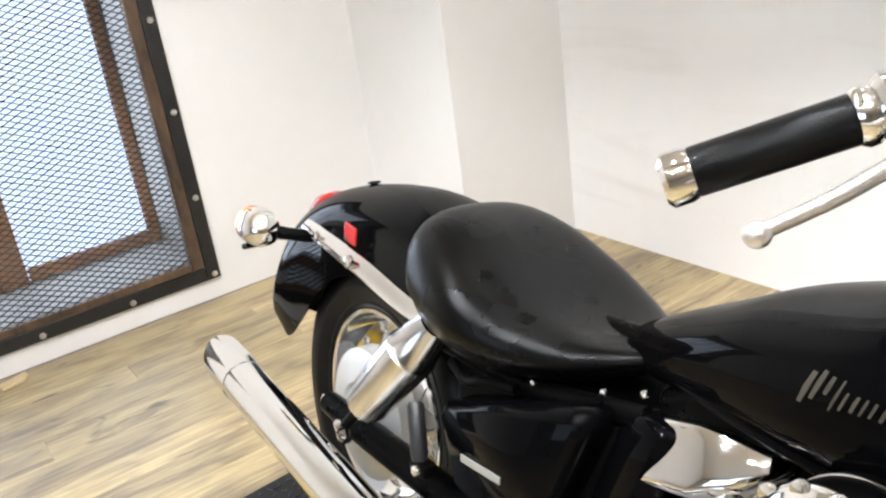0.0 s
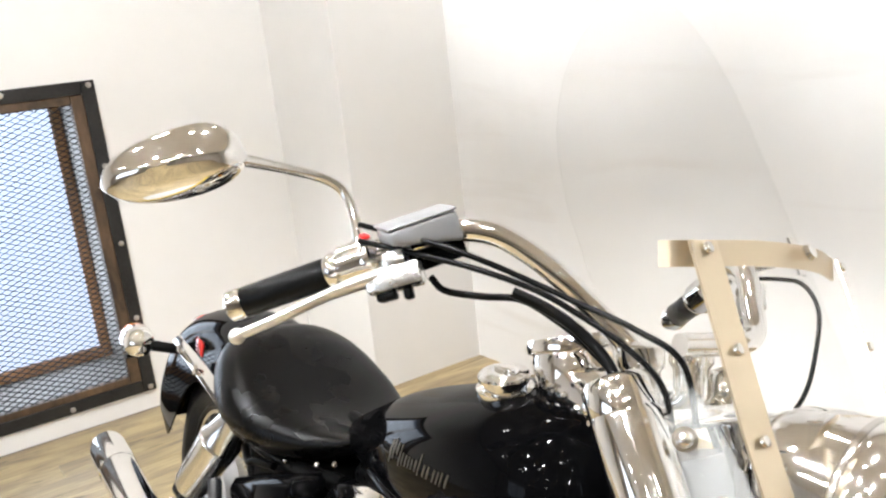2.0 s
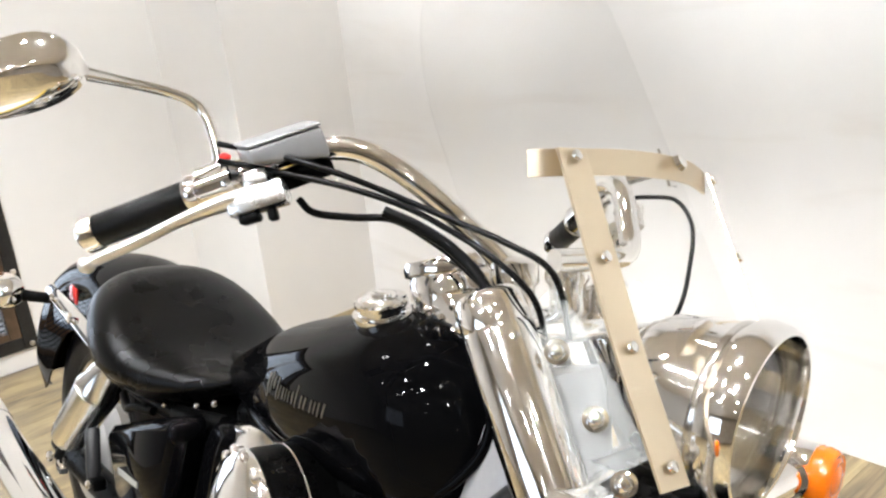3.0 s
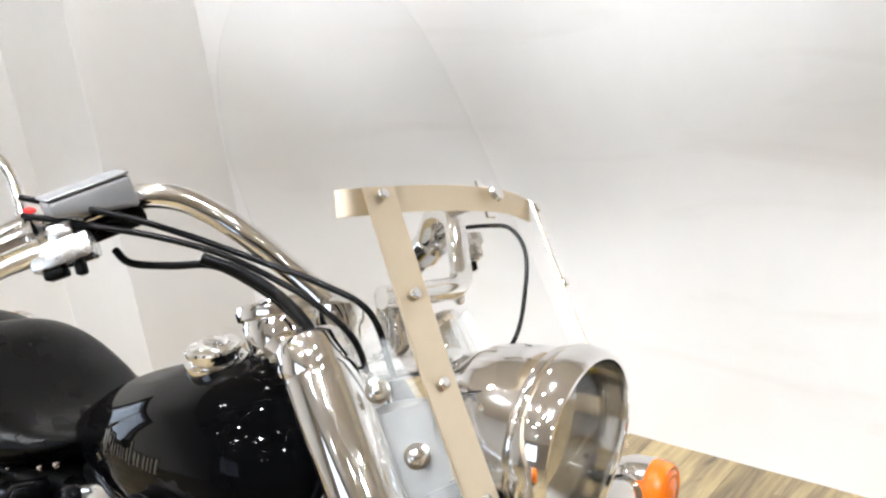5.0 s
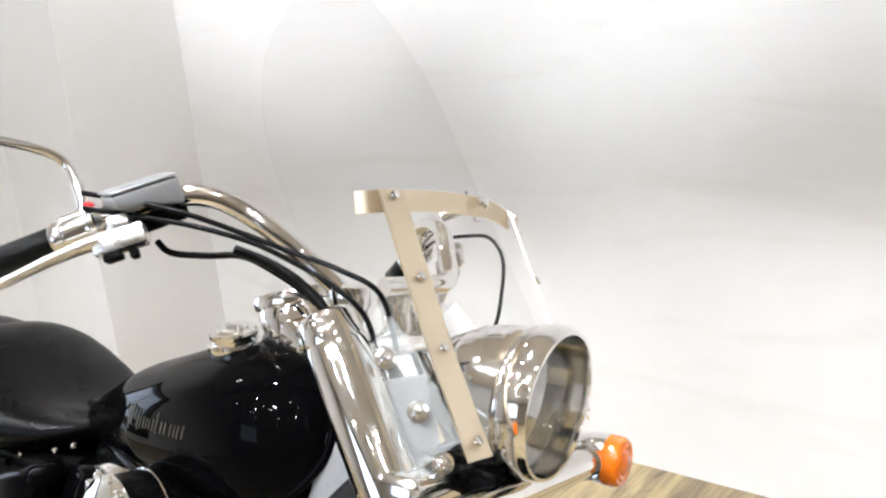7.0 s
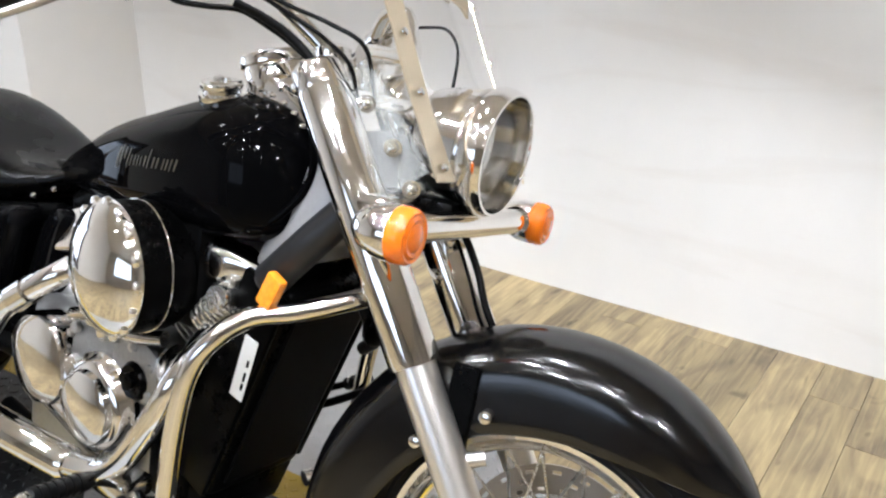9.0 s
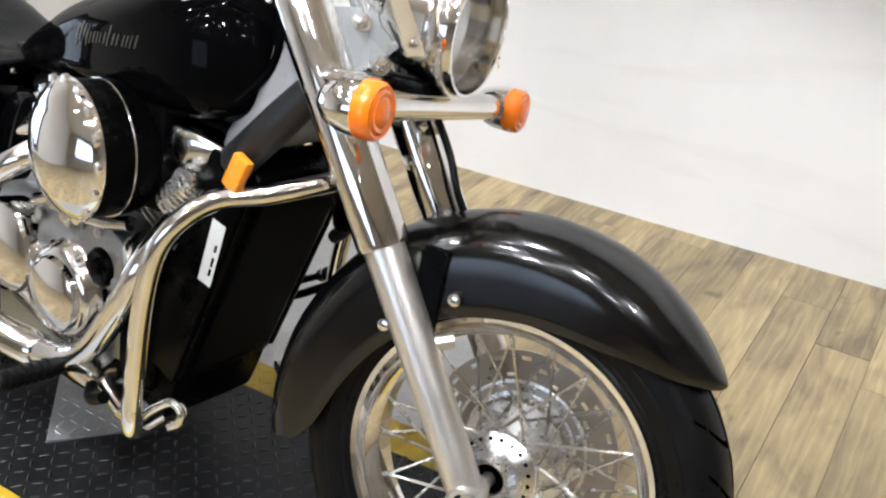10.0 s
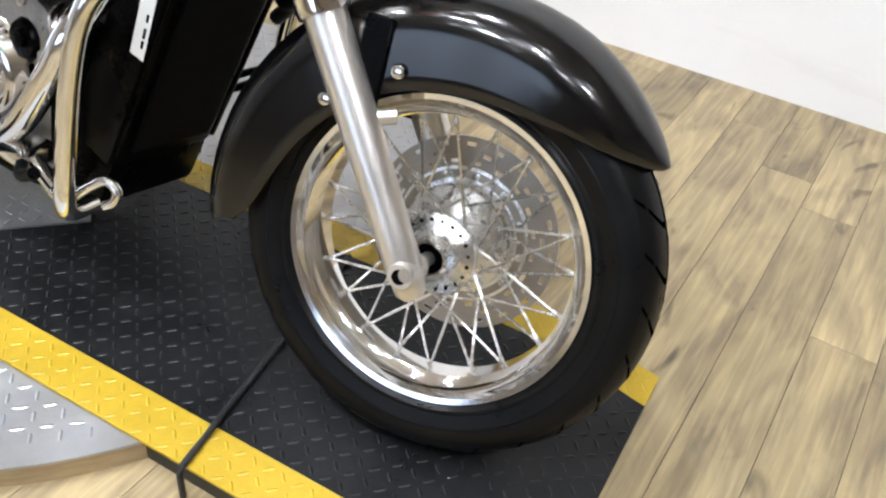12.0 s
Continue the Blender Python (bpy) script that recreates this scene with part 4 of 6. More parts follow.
def seat():
    bm = bmesh.new()
    # broad dished solo saddle: x, half width, top z at the edge, dish, bottom z
    keys = [(-1.512, 0.035, 0.707, 0.0, 0.643), (-1.502, 0.083, 0.751, 0.0, 0.618), (-1.478, 0.117, 0.778, 0.002, 0.603), (-1.43, 0.148, 0.790, 0.004, 0.588), (-1.363, 0.167, 0.777, 0.008, 0.581), (-1.286, 0.174, 0.743, 0.014, 0.583), (-1.21, 0.158, 0.706, 0.016, 0.592), (-1.14, 0.120, 0.684, 0.012, 0.607), (-1.08, 0.086, 0.684, 0.006, 0.632), (-1.04, 0.068, 0.692, 0.002, 0.655), (-1.015, 0.056, 0.700, 0.0, 0.672), (-1.0, 0.04, 0.704, 0.0, 0.688)]
    loops = []
    for x, w, top, dish, low in smooth_path(keys, 5):
        ring_ = []
        n = 44
        for k in range(n):
            t = 2 * math.pi * k / n
            c, s = math.cos(t), math.sin(t)
            p = 2.45 if s > 0 else 2.3
            c, s = math.copysign(abs(c) ** (2 / p), c), math.copysign(abs(s) ** (2 / p), s)
            mid, h = (top + low) / 2, (top - low) / 2
            z = mid + h * s * (1.0 if s > 0 else 1.14) - (dish * (1 - c * c) ** 2 if s > 0 else 0)
            ring_.append((x, w * c * (1.0 if s > -0.2 else 0.96) - 0.030 * min(1.0, (-1.0 - x) / 0.3), z))
        loops.append(ring_)
    rings(bm, loops)
    return bm


SEAT = part("seat", seat(), VINYL, bike, "broad dished black vinyl saddle", sharp=80)

rear_c = Vector((-1.688, 0.0, 0.321))
RR, rm = wheel("rear_wheel", rear_c, 0.320, 0.160, 0.205, Matrix.Identity(4), "spoked rear wheel with a chrome rim")
part("hub", lathe([(0.012, 0.116), (0.03, 0.116), (0.034, 0.108), (0.060, 0.106), (0.066, 0.111), (0.112, 0.106), (0.130, 0.096), (0.132, 0.060), (0.110, 0.050), (0.098, 0.030), (0.06, 0.02), (0.045, -0.02), (0.07, -0.05), (0.07, -0.06), (0.012, -0.07)], 48, rm), SILVER_PAINT, RR, "silver painted drum brake hub")
spokes(RR, rm, Matrix.Identity(4), 40, 0.080, 0.040, 0.180, 0.008, radians(38))



def hood(keys, n=5, seg=24):
    """A mudguard from crown and edge lines: (crown x, z, edge x, z, half width)."""
    bm = bmesh.new()
    loops = []
    for cx, cz, ex, ez, w in smooth_path(keys, n):
        out, inner = [], []
        for i in range(seg + 1):
            t = -1 + 2 * i / seg
            a = abs(t)
            if a > 0.6:
                g, yy = 0.42 + 0.58 * (a - 0.6) / 0.4, math.copysign(w, t)
            else:
                u = a / 0.6 * math.pi / 2
                g, yy = 0.42 * (1 - math.cos(u)), math.copysign(w * math.sin(u), t)
            out.append(Vector((cx + (ex - cx) * g, yy, cz + (ez - cz) * g)))
            inner.append(Vector((cx + (ex - cx) * g, yy * 0.96, cz + (ez - cz) * g - 0.003 * (1 - g))))
        loops.append(out + inner[::-1])
    rings(bm, loops)
    return bm


rear_arch = hood([(-1.30, 0.66, -1.34, 0.56, 0.10), (-1.45, 0.735, -1.47, 0.60, 0.108), (-1.62, 0.765, -1.62, 0.61, 0.110), (-1.80, 0.745, -1.78, 0.575, 0.110), (-1.95, 0.700, -1.88, 0.51, 0.108), (-2.08, 0.620, -1.96, 0.43, 0.102), (-2.17, 0.50, -2.04, 0.36, 0.094), (-2.205, 0.40, -2.105, 0.345, 0.078), (-2.215, 0.35, -2.155, 0.325, 0.05)])
MG = part("rear_mudguard", rear_arch, BLACK_PAINT, bike, "glossy black flared rear mudguard", sharp=60)
for s in (-1, 1):
    RAIL = part("mudguard_rail", tube([(-1.40, s * 0.118, 0.592, 0.017), (-1.55, s * 0.116, 0.604, 0.019), (-1.70, s * 0.115, 0.628, 0.020), (-1.84, s * 0.114, 0.643, 0.018), (-1.92, s * 0.112, 0.648, 0.012)], seg=16, flat=0.4), CHROME, MG, "flat chrome mudguard rail")
    part("bolt", lathe(bolt(0.013, 0.010), 16, axis_m((-1.70, s * 0.129, 0.630), (0, s, 0))), CHROME, RAIL)
    part("bolt", lathe(bolt(0.010, 0.008), 16, axis_m((-1.84, s * 0.126, 0.645), (0, s, 0))), CHROME, RAIL)
    part("reflector", moved(box(-0.022, -0.005, -0.018, 0.022, 0.005, 0.018, 0.003, 2), pose(-1.735, s * 0.1085, 0.672, 0, 6, 0)), RED_LENS, MG, "red side reflector")
    m = axis_m((-1.955, s * 0.195, 0.640), (-1, 0, 0))
    sig = part("rear_indicator", lathe([(0.001, -0.045), (0.016, -0.042), (0.030, -0.028), (0.038, -0.006), (0.040, 0.020), (0.038, 0.026), (0.001, 0.026)], 32, m), CHROME, bike, "chrome bullet rear indicator")
    part("lens", lathe([(0.001, 0.022), (0.0375, 0.022), (0.037, 0.046), (0.028, 0.060), (0.001, 0.066)], 32, m), ORANGE, sig, "orange lens")
    part("stalk", tube([(-1.935, s * 0.165, 0.632, 0.014), (-1.925, s * 0.14, 0.628, 0.013), (-1.915, s * 0.105, 0.622, 0.013)], seg=14), BLACK_PLASTIC, sig, "black rubber stalk")
    part("bracket", tube([(-1.98, s * 0.17, 0.60), (-1.985, s * 0.215, 0.598), (-2.0, s * 0.215, 0.592), (-2.0, s * 0.165, 0.594)], 0.006, 8, smooth=False), BLACK_SATIN, sig)
part("tail_lamp", loft([((-1.97, 0, 0.680), 0.022, 0.008), ((-1.99, 0, 0.676), 0.036, 0.017), ((-2.03, 0, 0.656), 0.041, 0.024), ((-2.065, 0, 0.632), 0.035, 0.022), ((-2.075, 0, 0.622), 0.018, 0.012)], UY, UZ), RED_LENS, MG, "red tail lamp")
part("seat_knob", lathe([(0.001, -0.01), (0.008, -0.01), (0.008, 0.003), (0.013, 0.004), (0.013, 0.008), (0.001, 0.009)], 16, axis_m((-1.84, 0, 0.734), (-0.3, 0, 1))), BLACK_PLASTIC, MG)

# ---- engine and running gear ----


def right(x, y, z):
    """A pose whose z points to the motorcycle's right side."""
    return axis_m((x, y, z), (0, -1, 0))


ENGINE = part("engine", joined(box(-1.02, -0.150, 0.185, -0.67, 0.150, 0.47, 0.035, 4), box(-1.10, -0.11, 0.24, -0.95, 0.11, 0.50, 0.03, 3)), ENGINE_GREY, bike, "dark grey V-twin engine block")
# front end of the block, split off and coloured black to darken this space
part("block_front", box(-0.70, -0.13, 0.19, -0.60, 0.13, 0.44, 0.03, 3), BLACK_SATIN, ENGINE, "front end of the engine block, coloured black")


def fins(name, label, base, d, n=11, gap=0.0135, w=0.078, l=0.074):
    """A finned barrel along d; each cooling fin is a piece of its own."""
    q = axis_m(base, d)
    part(name, lathe([(0.001, -0.02), (0.058, -0.02), (0.058, n * gap), (0.001, n * gap)], 32, q), ALLOY, ENGINE, label, sharp=20)
    for i in range(n):
        k = 1.0 - 0.05 * abs(i - n / 2) / n
        out = [(p.x, p.y) for p in superloop((0, 0, 0), (1, 0, 0), (0, 1, 0), l * k, w * k, 3.6, 32)]
        part("cooling_fin", plate(out, 0.0045, q @ Matrix.Translation((0, 0, i * gap))), ALLOY, ENGINE, sharp=20)


fins("front_cylinder", "finned alloy front cylinder", (-0.665, 0.0, 0.465), (0.44, 0, 0.90))
fins("rear_cylinder", "finned alloy rear cylinder", (-0.835, 0.0, 0.465), (-0.44, 0, 0.90))
part("front_head", joined(moved(box(-0.085, -0.085, -0.03, 0.085, 0.085, 0.055, 0.02, 3), axis_m((-0.585, 0, 0.638), (0.44, 0, 0.90))), lathe([(0.001, 0), (0.03, 0), (0.03, 0.012), (0.024, 0.018), (0.001, 0.02)], 24, right(-0.545, -0.085, 0.60))), ENGINE_GREY, ENGINE, "alloy front cylinder head")
# shade of the void under the tank is put into this head's black
part("rear_head", moved(box(-0.085, -0.085, -0.03, 0.085, 0.085, 0.055, 0.02, 3), axis_m((-0.915, 0, 0.638), (-0.44, 0, 0.90))), BLACK_SATIN, ENGINE, "rear cylinder head, coloured black for the shaded void under the tank")
part("head_cover", loft([((-0.612, -0.085, 0.640), 0.036, 0.030), ((-0.605, -0.087, 0.640), 0.042, 0.036), ((-0.575, -0.090, 0.640), 0.042, 0.037), ((-0.535, -0.090, 0.641), 0.034, 0.030), ((-0.495, -0.090, 0.641), 0.019, 0.016), ((-0.468, -0.090, 0.641), 0.005, 0.005)], (0, 1, 0), (0.1, 0, 1), 3.4), CHROME, ENGINE, "pointed chrome head cover")
part("plug_cap", tube([(-0.535, -0.085, 0.592, 0.024), (-0.528, -0.135, 0.598, 0.024), (-0.526, -0.145, 0.599, 0.018)], seg=18, smooth=False), ALLOY_BRIGHT, ENGINE)
for i in range(7):
    part("boot_rib", lathe([(0.018, 0), (0.027, 0.001), (0.027, 0.005), (0.018, 0.006)], 24, axis_m((-0.522 - i * 0.0085, -0.122, 0.594 - i * 0.0075), (0.75, 0, 0.66)), True), ALLOY_MID, ENGINE)
# outer covers
COVER = part("clutch_cover", lathe([(0.001, 0.0), (0.088, 0.0), (0.090, 0.012), (0.084, 0.018), (0.080, 0.030), (0.074, 0.036), (0.066, 0.038), (0.062, 0.048), (0.052, 0.053), (0.001, 0.055)], 56, right(-0.766, -0.150, 0.343)), CHROME, ENGINE, "stepped round chrome clutch cover")
part("starter_cover", loft([((-0.925, -0.145, 0.375), 0.078, 0.082), ((-0.925, -0.175, 0.375), 0.078, 0.082), ((-0.925, -0.188, 0.375), 0.072, 0.076), ((-0.925, -0.195, 0.375), 0.055, 0.06), ((-0.925, -0.199, 0.375), 0.02, 0.02)], (1, 0, 0.3), (-0.3, 0, 1), 2.3, 40), CHROME, ENGINE, "oval chrome gearbox cover")
part("cover_band", moved(box(-0.10, -0.012, -0.018, 0.12, 0.012, 0.018, 0.008, 2), pose(-0.86, -0.165, 0.288, 0, 16, 0)), CHROME, ENGINE, "chrome lower case trim")
part("pump_housing", joined(lathe([(0.001, 0), (0.034, 0), (0.034, 0.012), (0.028, 0.022), (0.001, 0.022)], 36, right(-0.685, -0.148, 0.412)), lathe([(0.001, 0), (0.014, 0), (0.014, 0.032), (0.001, 0.034)], 20, right(-0.682, -0.148, 0.416))), BLACK_SATIN, ENGINE, "black pump housing")
part("case_cover", joined(loft([((-0.69, -0.146, 0.430), 0.060, 0.050, 3), ((-0.69, -0.156, 0.430), 0.060, 0.050, 3), ((-0.69, -0.161, 0.430), 0.052, 0.042, 3)], (1, 0, -0.25), (0.25, 0, 1), 3, 36), *[lathe(bolt(0.008, 0.008), 12, right(x, -0.158, z)) for x, z in ((-0.648, 0.445), (-0.648, 0.398), (-0.735, 0.470), (-0.69, 0.470))]), ENGINE_GREY, ENGINE, "cast grey engine side cover")
part("hose_stub", tube([(-0.63, -0.12, 0.475), (-0.62, -0.155, 0.470), (-0.605, -0.168, 0.448), (-0.598, -0.165, 0.420)], 0.011, 12), CHROME_WORN, ENGINE, "bent metal coolant pipe")
for x, z in ((-0.70, 0.505), (-0.78, 0.500), (-0.62, 0.49), (-0.86, 0.49)):
    part("bolt", lathe(bolt(0.011, 0.012), 12, right(x, -0.150, z - 0.04)), BOLT_STEEL, ENGINE)
part("water_pipe", tube([(-0.86, -0.16, 0.475), (-0.78, -0.168, 0.50), (-0.70, -0.165, 0.49), (-0.63, -0.15, 0.50)], 0.013, 12), CHROME_WORN, ENGINE)

# air cleaner
m = axis_m((-0.672, -0.150, 0.613), (-0.16, -1, 0.0))
AIR = part("air_cleaner", lathe([(0.001, -0.02), (0.098, -0.02), (0.104, 0.0), (0.104, 0.055), (0.098, 0.070), (0.001, 0.070)], 56, m), BLACK_SATIN, bike, "black air cleaner drum")
dome = lathe([(0.001, 0.066), (0.104, 0.066), (0.108, 0.070), (0.1075, 0.076), (0.100, 0.085), (0.088, 0.094), (0.072, 0.103), (0.052, 0.111), (0.030, 0.116), (0.012, 0.1185), (0.001, 0.119)], 64, m)
part("dome", dome, CHROME, AIR, "domed chrome air cleaner cover")
part("drum_band", lathe([(0.100, 0.020), (0.1056, 0.021), (0.1062, 0.0225), (0.1056, 0.024), (0.100, 0.025)], 56, m, True), CHROME_WORN, AIR, "thin bright joint of the drum")
for i in range(16):
    a = 2 * math.pi * i / 16
    part("rim_clip", lathe(bolt(0.011, 0.008), 12, m @ Matrix.Translation((0.1015 * math.cos(a), 0.1015 * math.sin(a), 0.076))), CHROME, AIR)
part("rear_head_cover", loft([((-1.004, -0.078, 0.570), 0.038, 0.038, 7), ((-1.0, -0.078, 0.571), 0.042, 0.042, 7), ((-0.915, -0.078, 0.594), 0.046, 0.044, 6), ((-0.870, -0.076, 0.612), 0.038, 0.036, 4), ((-0.835, -0.072, 0.628), 0.022, 0.020, 3), ((-0.822, -0.070, 0.634), 0.006, 0.006, 2)], (0, 0.90, -0.43), (-0.22, 0.43, 0.88), 5, 40), CHROME, ENGINE, "bevelled chrome rear head cover", sharp=25)
part("backing", box(-0.74, -0.145, 0.53, -0.57, -0.10, 0.70, 0.012, 2), BLACK_SATIN, AIR)

# exhaust
EX = part("exhaust", tube([(-0.555, -0.07, 0.565), (-0.550, -0.13, 0.525), (-0.560, -0.178, 0.465), (-0.582, -0.190, 0.408), (-0.622, -0.193, 0.341), (-0.665, -0.195, 0.285), (-0.72, -0.200, 0.250), (-0.81, -0.210, 0.237), (-0.97, -0.216, 0.230), (-1.2, -0.22, 0.240)], 0.0215, 20), CHROME, bike, "chrome exhaust header pipe")
part("rear_header", tube([(-0.86, -0.10, 0.575), (-0.87, -0.17, 0.552), (-0.93, -0.20, 0.505), (-1.0, -0.205, 0.452), (-1.06, -0.205, 0.385), (-1.12, -0.205, 0.33), (-1.25, -0.205, 0.31), (-1.4, -0.21, 0.31)], 0.0225, 20), CHROME, EX, "chrome rear exhaust pipe")
part("clamp", tube([(-0.925, -0.200, 0.508), (-0.965, -0.204, 0.480)], 0.0262, 20, smooth=False), CHROME_WORN, EX)
part("muffler", tube([(-0.775, -0.208, 0.238, 0.024), (-0.785, -0.208, 0.238, 0.030), (-1.02, -0.218, 0.231, 0.033), (-1.08, -0.225, 0.235, 0.044), (-1.25, -0.230, 0.248, 0.0455), (-1.65, -0.235, 0.285, 0.0455), (-1.93, -0.238, 0.312, 0.0455), (-1.97, -0.238, 0.316, 0.0455)], seg=32, smooth=False), CHROME, EX, "long chrome silencer")
tip = tube([(-1.955, -0.238, 0.314, 0.0470), (-2.00, -0.239, 0.320, 0.0478), (-2.055, -0.240, 0.326, 0.0470)], seg=32, smooth=False)
for v in tip.verts:
    if v.co.x < -2.03:
        v.co.x -= 0.7 * (v.co.z - 0.326)
part("tip", tip, CHROME, EX, "slash-cut chrome silencer tip")

# frame, radiator, neck cover, duct
FRAME = part("frame", joined(tube([(-0.40, 0.035, 0.86), (-0.465, 0.08, 0.62), (-0.61, 0.085, 0.24), (-0.67, 0.11, 0.17), (-0.8, 0.125, 0.16), (-1.12, 0.125, 0.20)], 0.017), tube([(-0.40, -0.035, 0.86), (-0.465, -0.08, 0.62), (-0.61, -0.085, 0.24), (-0.67, -0.11, 0.17), (-0.8, -0.125, 0.16), (-1.12, -0.125, 0.20)], 0.017), tube([(-0.42, 0, 0.84), (-0.7, 0, 0.72), (-1.1, 0, 0.66), (-1.45, 0, 0.64)], 0.026), tube([(-1.0, -0.10, 0.62), (-1.2, -0.115, 0.585), (-1.42, -0.115, 0.575)], 0.015), tube([(-1.0, 0.10, 0.62), (-1.2, 0.115, 0.585), (-1.42, 0.115, 0.575)], 0.015)), BLACK_SATIN, bike, "black steel tube frame")
part("battery_box", box(-1.38, -0.115, 0.30, -0.98, 0.115, 0.60, 0.02, 2), BLACK_PLASTIC, FRAME, "black central box")
part("tool_shelf", box(-0.99, -0.05, 0.44, -0.60, 0.05, 0.645, 0.02, 2), BLACK_PLASTIC, FRAME)
NECK = part("neck_cover", loft([((-0.405, 0, 0.868), 0.050, 0.032, 3), ((-0.412, 0, 0.82), 0.072, 0.050, 3), ((-0.425, 0, 0.75), 0.088, 0.066, 3), ((-0.45, 0, 0.69), 0.094, 0.078, 3), ((-0.48, 0, 0.65), 0.086, 0.06, 3)], (0, 1, 0), (1, 0, 0.3), 3, 32), NECK_GREY, bike, "satin grey steering neck cover")
DUCT = part("side_duct", tube([(-0.318, -0.066, 0.806, 0.012), (-0.324, -0.070, 0.798, 0.024), (-0.385, -0.094, 0.722, 0.027), (-0.452, -0.110, 0.642, 0.028), (-0.459, -0.112, 0.633, 0.020)], seg=22, smooth=False), GREY_PLASTIC, bike, "grey black tubular side duct")
part("amber_reflector", moved(box(-0.015, -0.008, -0.028, 0.015, 0.008, 0.026, 0.003, 2), pose(-0.418, -0.140, 0.640, 0, 24, 0)), AMBER, DUCT, "square amber side reflector")

rad_m = Matrix.Translation((-0.417, 0, 0.60)) @ Matrix.Rotation(radians(20.5), 4, "Y")
RAD = part("radiator", moved(box(-0.070, -0.106, -0.395, 0.0, 0.106, 0.03, 0.014, 3), rad_m), BLACK_SATIN, bike, "tall black radiator with side covers")
part("core", moved(box(0.001, -0.082, -0.36, 0.006, 0.082, 0.0), rad_m), RADIATOR_CORE, RAD, "fine black radiator core", smooth=False)
part("side_cover", moved(box(-0.095, -0.118, -0.385, -0.002, -0.105, 0.02, 0.005, 2), rad_m), BLACK_SATIN, RAD, "glossy black radiator side cover")
# no known part: black box added to darken the area below the radiator
part("dark_filler", moved(box(-0.068, -0.104, -0.49, -0.004, 0.106, -0.39, 0.012, 2), rad_m), BLACK_SATIN, RAD, "black filler box added for the dark area under the radiator")
part("side_cover", moved(box(-0.095, 0.105, -0.385, -0.002, 0.118, 0.02, 0.005, 2), rad_m), BLACK_SATIN, RAD)
LAB = part("warning_label", moved(box(-0.0145, -0.0015, -0.054, 0.0145, 0.0, 0.054, 0.0006, 1), pose(-0.4805, -0.1190, 0.494, 0, 13, 0)), LABEL_WHITE, RAD, "white warning label with black bars")
for dz, h in ((-0.030, 0.006), (-0.012, 0.008), (0.012, 0.006)):
    part("label_bar", moved(box(0.004, -0.0022, dz - h, 0.009, -0.0015, dz + h), pose(-0.4805, -0.1190, 0.494, 0, 13, 0)), BLACK_SATIN, LAB, smooth=False)

# crash bar with its peg
CB = part("crash_bar", tube([(-0.325, 0.0, 0.640), (-0.335, -0.045, 0.635), (-0.396, -0.105, 0.608), (-0.435, -0.155, 0.598), (-0.462, -0.195, 0.568), (-0.486, -0.216, 0.518), (-0.506, -0.220, 0.427), (-0.517, -0.220, 0.306), (-0.525, -0.216, 0.225), (-0.540, -0.195, 0.190), (-0.56, -0.14, 0.178)], 0.0155, 20), CHROME, bike, "bent chrome crash bar")
part("crash_bar_half", tube([(-0.325, 0.0, 0.640), (-0.335, 0.045, 0.635), (-0.396, 0.105, 0.608), (-0.435, 0.155, 0.598), (-0.462, 0.195, 0.568), (-0.489, 0.218, 0.510), (-0.508, 0.222, 0.427), (-0.520, 0.222, 0.306), (-0.528, 0.218, 0.225), (-0.540, 0.195, 0.190), (-0.56, 0.14, 0.178)], 0.0155, 20), CHROME, CB)
part("hook", tube([(-0.528, -0.195, 0.222), (-0.505, -0.185, 0.245), (-0.480, -0.178, 0.262), (-0.462, -0.175, 0.252), (-0.463, -0.178, 0.234), (-0.478, -0.182, 0.222)], 0.008, 12), CHROME, CB, "small chrome hook")
PEG = part("peg_bracket", joined(box(-0.70, -0.215, 0.225, -0.63, -0.15, 0.262, 0.010, 2), tube([(-0.66, -0.18, 0.245), (-0.61, -0.19, 0.225), (-0.565, -0.20, 0.215)], 0.014)), CHROME_WORN, bike, "chrome brake pedal bracket")
FOOT = part("foot_peg", tube([(-0.718, -0.20, 0.236, 0.012), (-0.717, -0.225, 0.238, 0.0165), (-0.714, -0.318, 0.245, 0.0165), (-0.714, -0.322, 0.245, 0.012)], seg=18, smooth=False), RUBBER, PEG, "black ribbed rubber foot peg")
part("peg_tip", lathe([(0.001, 0.0), (0.013, 0.0), (0.0135, 0.010), (0.010, 0.018), (0.001, 0.020)], 18, axis_m((-0.714, -0.321, 0.245), (0.02, -1, 0.06))), CHROME, FOOT, "chrome peg tip")
for i in range(6):
    part("peg_rib", lathe([(0.0150, 0.0), (0.0185, 0.001), (0.0185, 0.005), (0.0150, 0.006)], 18, axis_m((-0.717 + 0.0005 * i, -0.232 - 0.014 * i, 0.2385 + 0.001 * i), (0.03, -1, 0.07)), True), RUBBER, FOOT)
part("brake_pedal", tube([(-0.64, -0.205, 0.235), (-0.60, -0.235, 0.238), (-0.555, -0.245, 0.262)], 0.010, 12), BLACK_SATIN, PEG)

